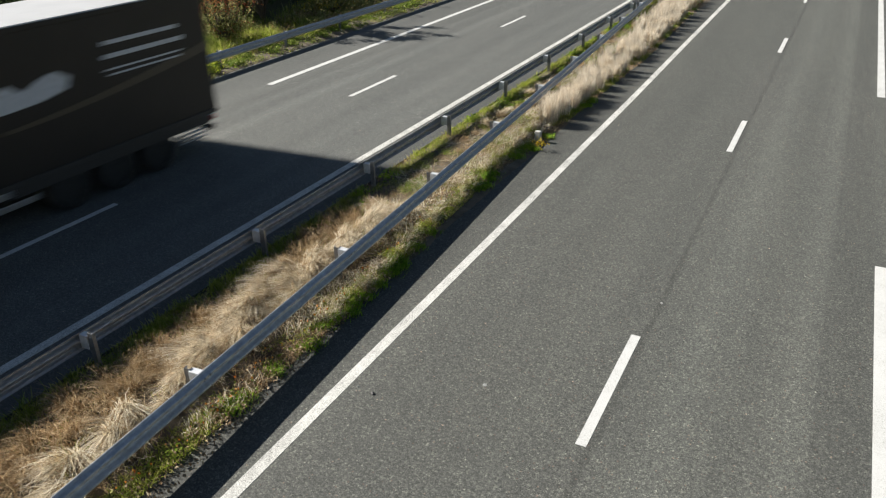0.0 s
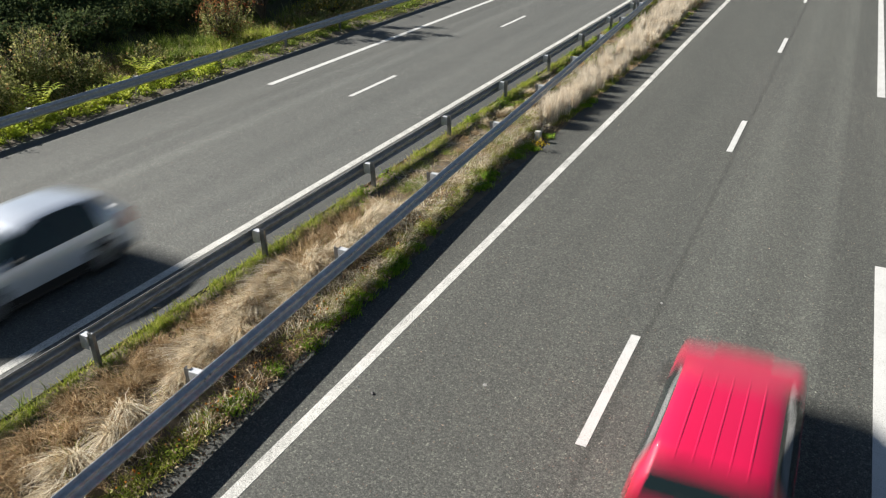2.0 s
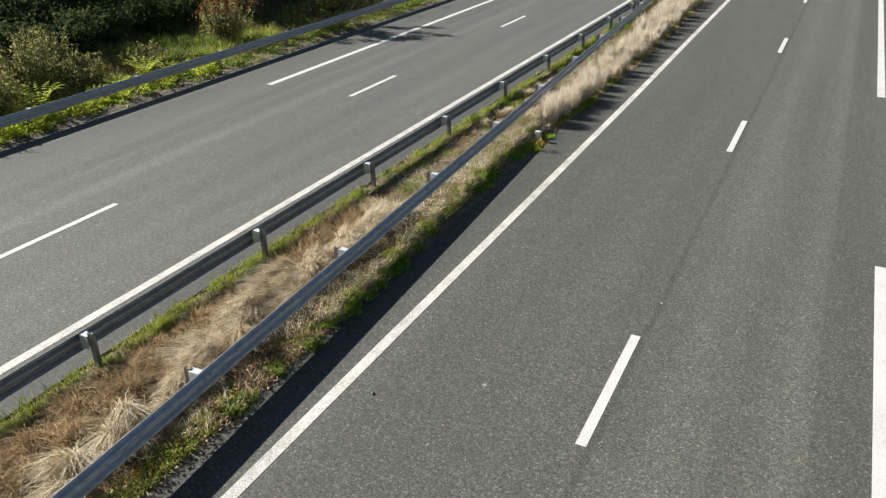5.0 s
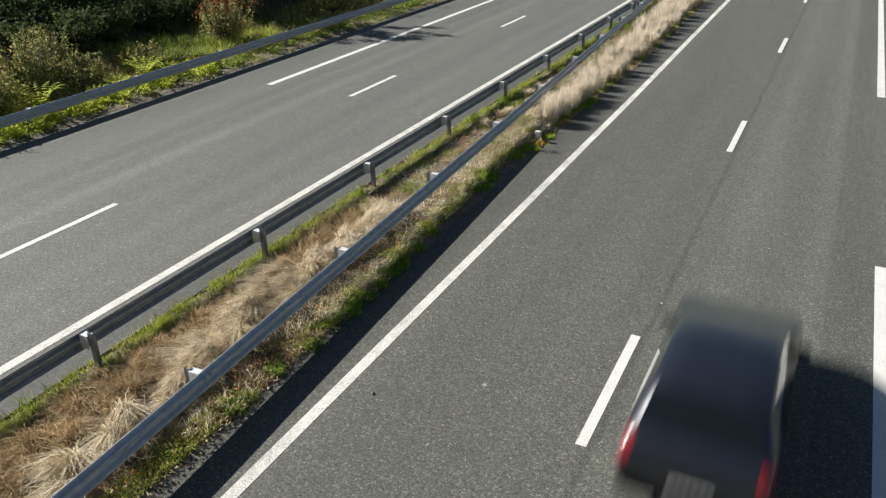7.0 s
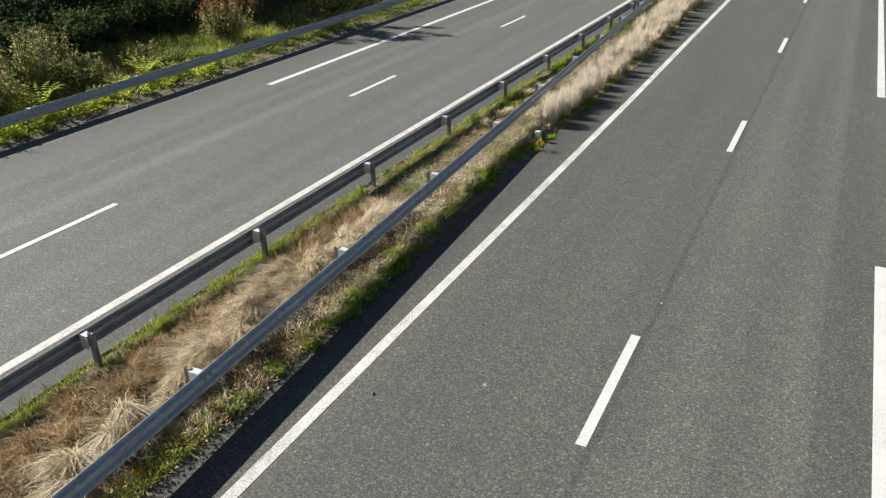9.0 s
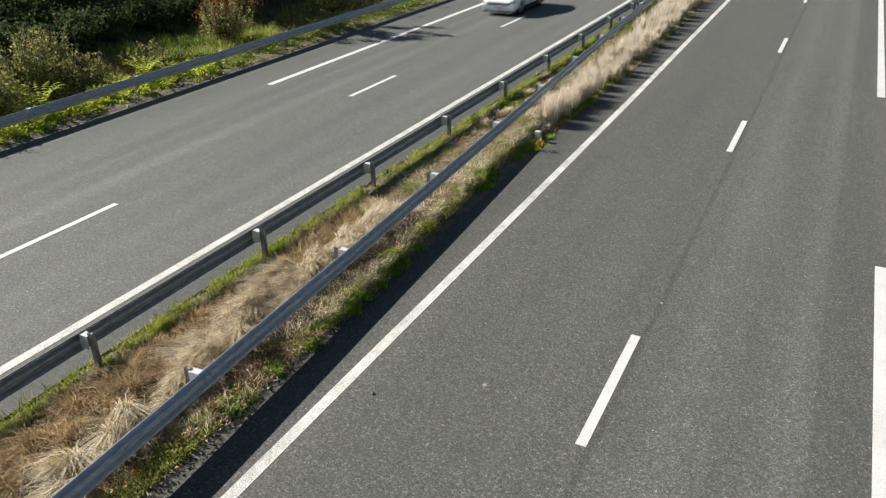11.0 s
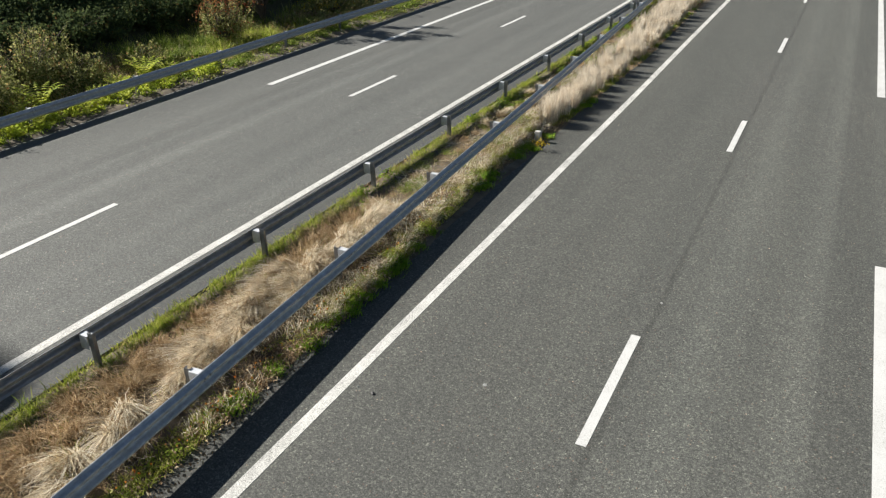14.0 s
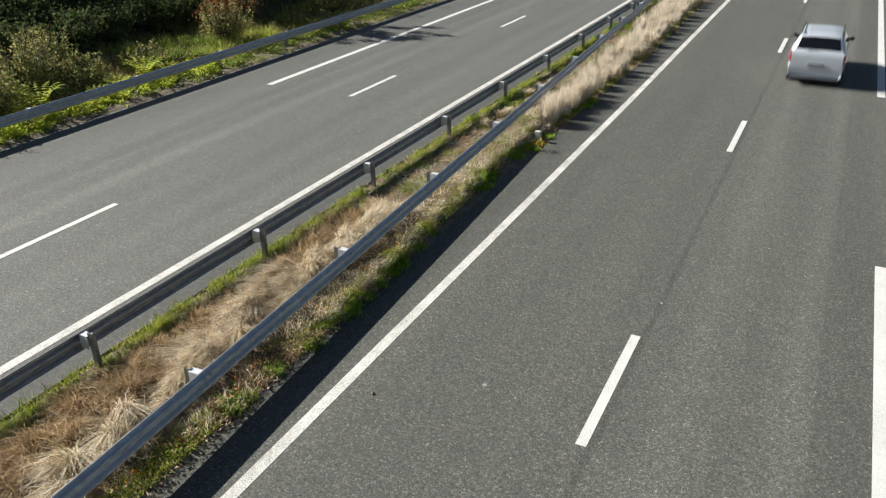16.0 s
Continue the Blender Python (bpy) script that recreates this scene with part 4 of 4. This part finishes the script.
    # plates: blank boards with plain bars
    for y, s, z in ((-length / 2 - 0.005, -1, 0.42 * kz + lift), (length / 2 + 0.004, 1, (0.68 if shape != "hatch" else 0.47) * kz + lift * 0.5)):
        pl = part("number_plate", boxed(-0.26, 0.26, y - 0.012, y + 0.012, z - 0.055, z + 0.055, 0.004), PLATE, e, "pale plate with plain dark bars")
        for i in range(5):
            part("plate_bar", boxed(-0.21 + i * 0.09, -0.16 + i * 0.09, y + s * 0.013 - 0.002, y + s * 0.013 + 0.002, z - 0.035, z + 0.035), BAR, pl)
    # wiper on the rear pane, aerial
    part("wiper", boxed(-0.02, 0.30, tail - length / 2 + 0.005, tail - length / 2 + 0.03, belt0 + 0.10, belt0 + 0.12), TRIM, e)
    if rails:
        for s in (-1, 1):
            x = s * (width / 2 - 0.27)
            bm = boxed(x - 0.018, x + 0.018, header - length / 2 + 0.25, roof_end - length / 2 - 0.1, height + 0.0, height + 0.035, 0.01)
            for y in (header + 0.3, (header + roof_end) / 2, roof_end - 0.2):
                box(bm, x - 0.015, x + 0.015, y - length / 2 - 0.05, y - length / 2 + 0.05, height - 0.09, height + 0.01)
            part("roof_rail", bm, CHROME if not ribs else TRIM, e)
    if ribs:
        ys = np.linspace(header + 0.45, roof_end - 0.15, 12)
        zs = np.interp(ys, path[:, 0], path[:, 1])
        for i in range(5):
            x = -0.36 + 0.18 * i
            z0 = zs - 0.004 - 0.010 * abs(x) / 0.36
            ring = ((-0.022, -0.01), (-0.012, 0.006), (0.012, 0.006), (0.022, -0.01))
            v = [(x + dx, y - length / 2, z + dz) for y, z in zip(ys, z0) for dx, dz in ring]
            f = [(4 * j + q, 4 * j + q + 1, 4 * j + q + 5, 4 * j + q + 4)[::-1] for j in range(11) for q in range(3)]
            mesh_object("roof_rib", v, f, body_paint, e, True)
    return e


def lorry():
    """Articulated lorry, nose towards -y; y = 0 is the trailer's rear end."""
    e = empty("lorry", Matrix(), "articulated lorry with a dark brown trailer and white roof", "lorry")
    brown = plain("brown_trailer_skin", (0.0046, 0.0033, 0.0031), (0.0105, 0.0074, 0.0069), 0.55, scale=1.5, relief=0.05)
    white = plain("white_roof_skin", (0.42, 0.42, 0.43), (0.55, 0.55, 0.56), 0.5, scale=1.2, relief=0.05)
    pale = plain("pale_lettering_paint", (0.40, 0.43, 0.48), (0.60, 0.63, 0.69), 0.5, relief=0)
    tan = plain("tan_swoosh_paint", (0.045, 0.036, 0.024), (0.07, 0.056, 0.04), 0.5, relief=0)
    L = 13.6
    part("trailer_body", boxed(-1.25, 1.25, -L, 0, 1.02, 4.05, 0.03), brown, e, "dark brown trailer body")
    part("roof", boxed(-1.24, 1.24, -L + 0.03, -0.03, 4.04, 4.09, 0.02), white, e, "white trailer roof")
    for s in (-1, 1):
        part("roof_edge", boxed(s * 1.25 - 0.02, s * 1.25 + 0.02, -L, 0, 3.95, 4.06, 0.01), brown, e)
        part("side_rail", boxed(s * 1.25 - 0.03, s * 1.25 + 0.03, -L, 0, 0.95, 1.06, 0.01), TRIM, e)
        # rows of lettering, unreadable: plain bars
        for y0, y1, z0, z1 in ((-3.25, -1.0, 3.30, 3.39), (-3.3, -0.85, 3.00, 3.10), (-3.3, -0.95, 2.74, 2.78), (-3.2, -1.0, 2.62, 2.66)):
            part("lettering_bar", boxed(s * 1.255 - 0.006, s * 1.255 + 0.006, y0, y1, z0, z1), pale, e, "pale lettering bar")
        # pale irregular emblem
        bm = bmesh.new()
        pts = [(-4.25, 2.86), (-4.35, 2.62), (-5.0, 2.50), (-5.7, 2.46), (-6.4, 2.44), (-7.0, 2.52), (-7.0, 2.75), (-6.5, 2.98), (-6.1, 2.84), (-5.75, 3.0), (-5.4, 2.78), (-5.0, 2.95), (-4.6, 3.04)]
        a = [bm.verts.new((s * 1.262, y, z)) for y, z in pts]
        b = [bm.verts.new((s * 1.24, y, z)) for y, z in pts]
        bm.faces.new(a)
        for i in range(len(pts)):
            bm.faces.new((a[i], a[(i + 1) % len(pts)], b[(i + 1) % len(pts)], b[i]))
        bmesh.ops.recalc_face_normals(bm, faces=bm.faces)
        part("emblem", bm, pale, e, "pale irregular emblem")
        # curved tan band
        bm = bmesh.new()
        prev = None
        for i in range(15):
            y = -6.0 + 6.0 * i / 14
            z = 2.05 + 0.55 * (i / 14) ** 1.6
            h = 0.07 + 0.16 * (i / 14)
            cur = [bm.verts.new((s * 1.259, y, z)), bm.verts.new((s * 1.259, y, z + h)), bm.verts.new((s * 1.24, y, z + h)), bm.verts.new((s * 1.24, y, z))]
            if prev:
                for q in range(3):
                    bm.faces.new((prev[q], prev[q + 1], cur[q + 1], cur[q]))
            prev = cur
        bmesh.ops.recalc_face_normals(bm, faces=bm.faces)
        part("swoosh", bm, tan, e, "faint tan swoosh")
        # guard between the axles
        for z in (0.52, 0.78):
            part("side_guard", boxed(s * 1.2 - 0.02, s * 1.2 + 0.02, -10.4, -5.6, z, z + 0.13, 0.01), ALLOY, e)
        part("mudguard", boxed(s * 1.0 - 0.2, s * 1.0 + 0.2, -5.6, -1.9, 1.0, 1.03), TRIM, e)
        part("tail_lamp", boxed(s * 0.9 - 0.22, s * 0.9 + 0.22, -0.12, 0.01, 0.72, 0.86, 0.01), RED_LAMP, e)
        # near side a dark skirt; far one hangs lower, added to block sun
        part("skirt_and_sun_block", boxed(s * 1.235 - 0.015, s * 1.235 + 0.015, -6.2, -0.3, 0.74 if s > 0 else 0.30, 1.0), TRIM, e)
        for z in (0.40, 0.50, 0.60, 0.70):
            part("rear_step", boxed(s * 1.19 - 0.03, s * 1.19 + 0.03, -1.35, -0.55, z, z + 0.035, 0.01), ALLOY, e, "silver bar of the rear step")
    for s in (-1, 1):
        part("chassis_beam", boxed(s * 0.45 - 0.05, s * 0.45 + 0.05, -L + 0.5, -0.1, 0.70, 1.02), TRIM, e)
    part("underrun_bar", boxed(-1.15, 1.15, -0.2, -0.08, 0.45, 0.60, 0.02), TRIM, e)
    for y in (-2.15, -3.46, -4.77):
        for s in (-1, 1):
            wheel(e, s * 1.05, y, 0.5, 0.38, s, RUBBER)
        part("axle", drum(bmesh.new(), 0, y, 0.5, 0.07, 1.0, 12), TRIM, e)
    for y in (-15.6, -12.0):
        for s in (-1, 1):
            wheel(e, s * 1.05, y, 0.5, 0.36, s, RUBBER)
        part("axle", drum(bmesh.new(), 0, y, 0.5, 0.07, 1.0, 12), TRIM, e)
    part("cab", boxed(-1.22, 1.22, -16.5, -14.35, 0.75, 3.75, 0.12), white, e, "white tractor cab")
    part("windscreen", boxed(-1.1, 1.1, -16.53, -16.48, 1.9, 2.85, 0.02), DARK_WINDOW, e)
    part("tractor_chassis", boxed(-0.55, 0.55, -16.2, -10.9, 0.55, 0.95), TRIM, e)
    return e


def build_traffic():
    red = paint("red_car_paint", (0.62, 0.007, 0.066))
    black = paint("blue_black_car_paint", (0.012, 0.014, 0.024), 0.3)
    navy = paint("navy_car_paint", (0.022, 0.032, 0.10), 0.4)
    slate = paint("dark_slate_car_paint", (0.025, 0.031, 0.058), 0.5)
    silver = paint("silver_blue_car_paint", (0.58, 0.63, 0.72), 0.35, 0.28)
    white = paint("silver_white_car_paint", (0.84, 0.89, 0.96), 0.1, 0.25)
    beige = paint("champagne_silver_car_paint", (0.68, 0.72, 0.79), 0.35)
    return {
        "lorry": lorry(),
        "silver": car("silver_car", "mpv", 4.05, 1.70, 1.50, silver, "silver-blue people carrier driving on the motorway"),
        "red": car("red_car", "boxy", 3.85, 1.68, 1.46, red, "bright red boxy hatchback driving on the motorway", ribs=True, wheel_r=0.29),
        "black": car("black_car", "hatch", 4.25, 1.78, 1.48, black, "blue-black hatchback with dark rear glass driving away", DARK_WINDOW),
        "white": car("white_car", "hatch", 4.45, 1.82, 1.50, white, "silver-white hatchback driving on the motorway"),
        "slate": car("dark_car", "hatch", 3.72, 1.68, 1.48, slate, "dark slate hatchback driving on the motorway", DARK_WINDOW),
        "navy": car("blue_car", "estate", 4.42, 1.76, 1.49, navy, "navy blue estate car with roof rails", DARK_WINDOW, rails=True),
        "suv": car("silver_suv", "suv", 4.30, 1.78, 1.66, beige, "champagne silver off-road car with roof rails", DARK_WINDOW, rails=True, ribs=True, wheel_r=0.36),
    }


def drive(thing, x, t_ref, y_ref, speed, heading):
    """Constant speed along the lane; heading 0 comes towards the bridge, 180 goes away."""
    walk(thing, [(t, pose(x, y_ref + speed * (t - t_ref), 0.0, 0, 0, heading)) for t in (0.0, 4.0, 8.0, 12.0, 16.0)])


build_ground()
build_road()
build_markings()
build_guardrails()
build_small()
build_median_grass()
build_verge()
build_shrubs()
TRAFFIC = build_traffic()


def motions():
    drive(TRAFFIC["lorry"], -13.75, 0.0, 7.40, -22.8, 0)
    drive(TRAFFIC["silver"], -10.36, 1.3, 23.7, -34.4, 0)
    drive(TRAFFIC["red"], 1.68, 2.1, 3.52, 33.1, 180)
    drive(TRAFFIC["black"], 1.47, 7.1, 4.70, 33.8, 180)
    drive(TRAFFIC["white"], -13.1, 11.3, 19.5, -35.3, 0)
    drive(TRAFFIC["slate"], -13.5, 12.4, 21.1, -29.4, 0)
    drive(TRAFFIC["navy"], -10.32, 13.2, 24.6, -36.0, 0)
    drive(TRAFFIC["suv"], 1.46, 15.4, 0.85, 35.9, 180)


motions()
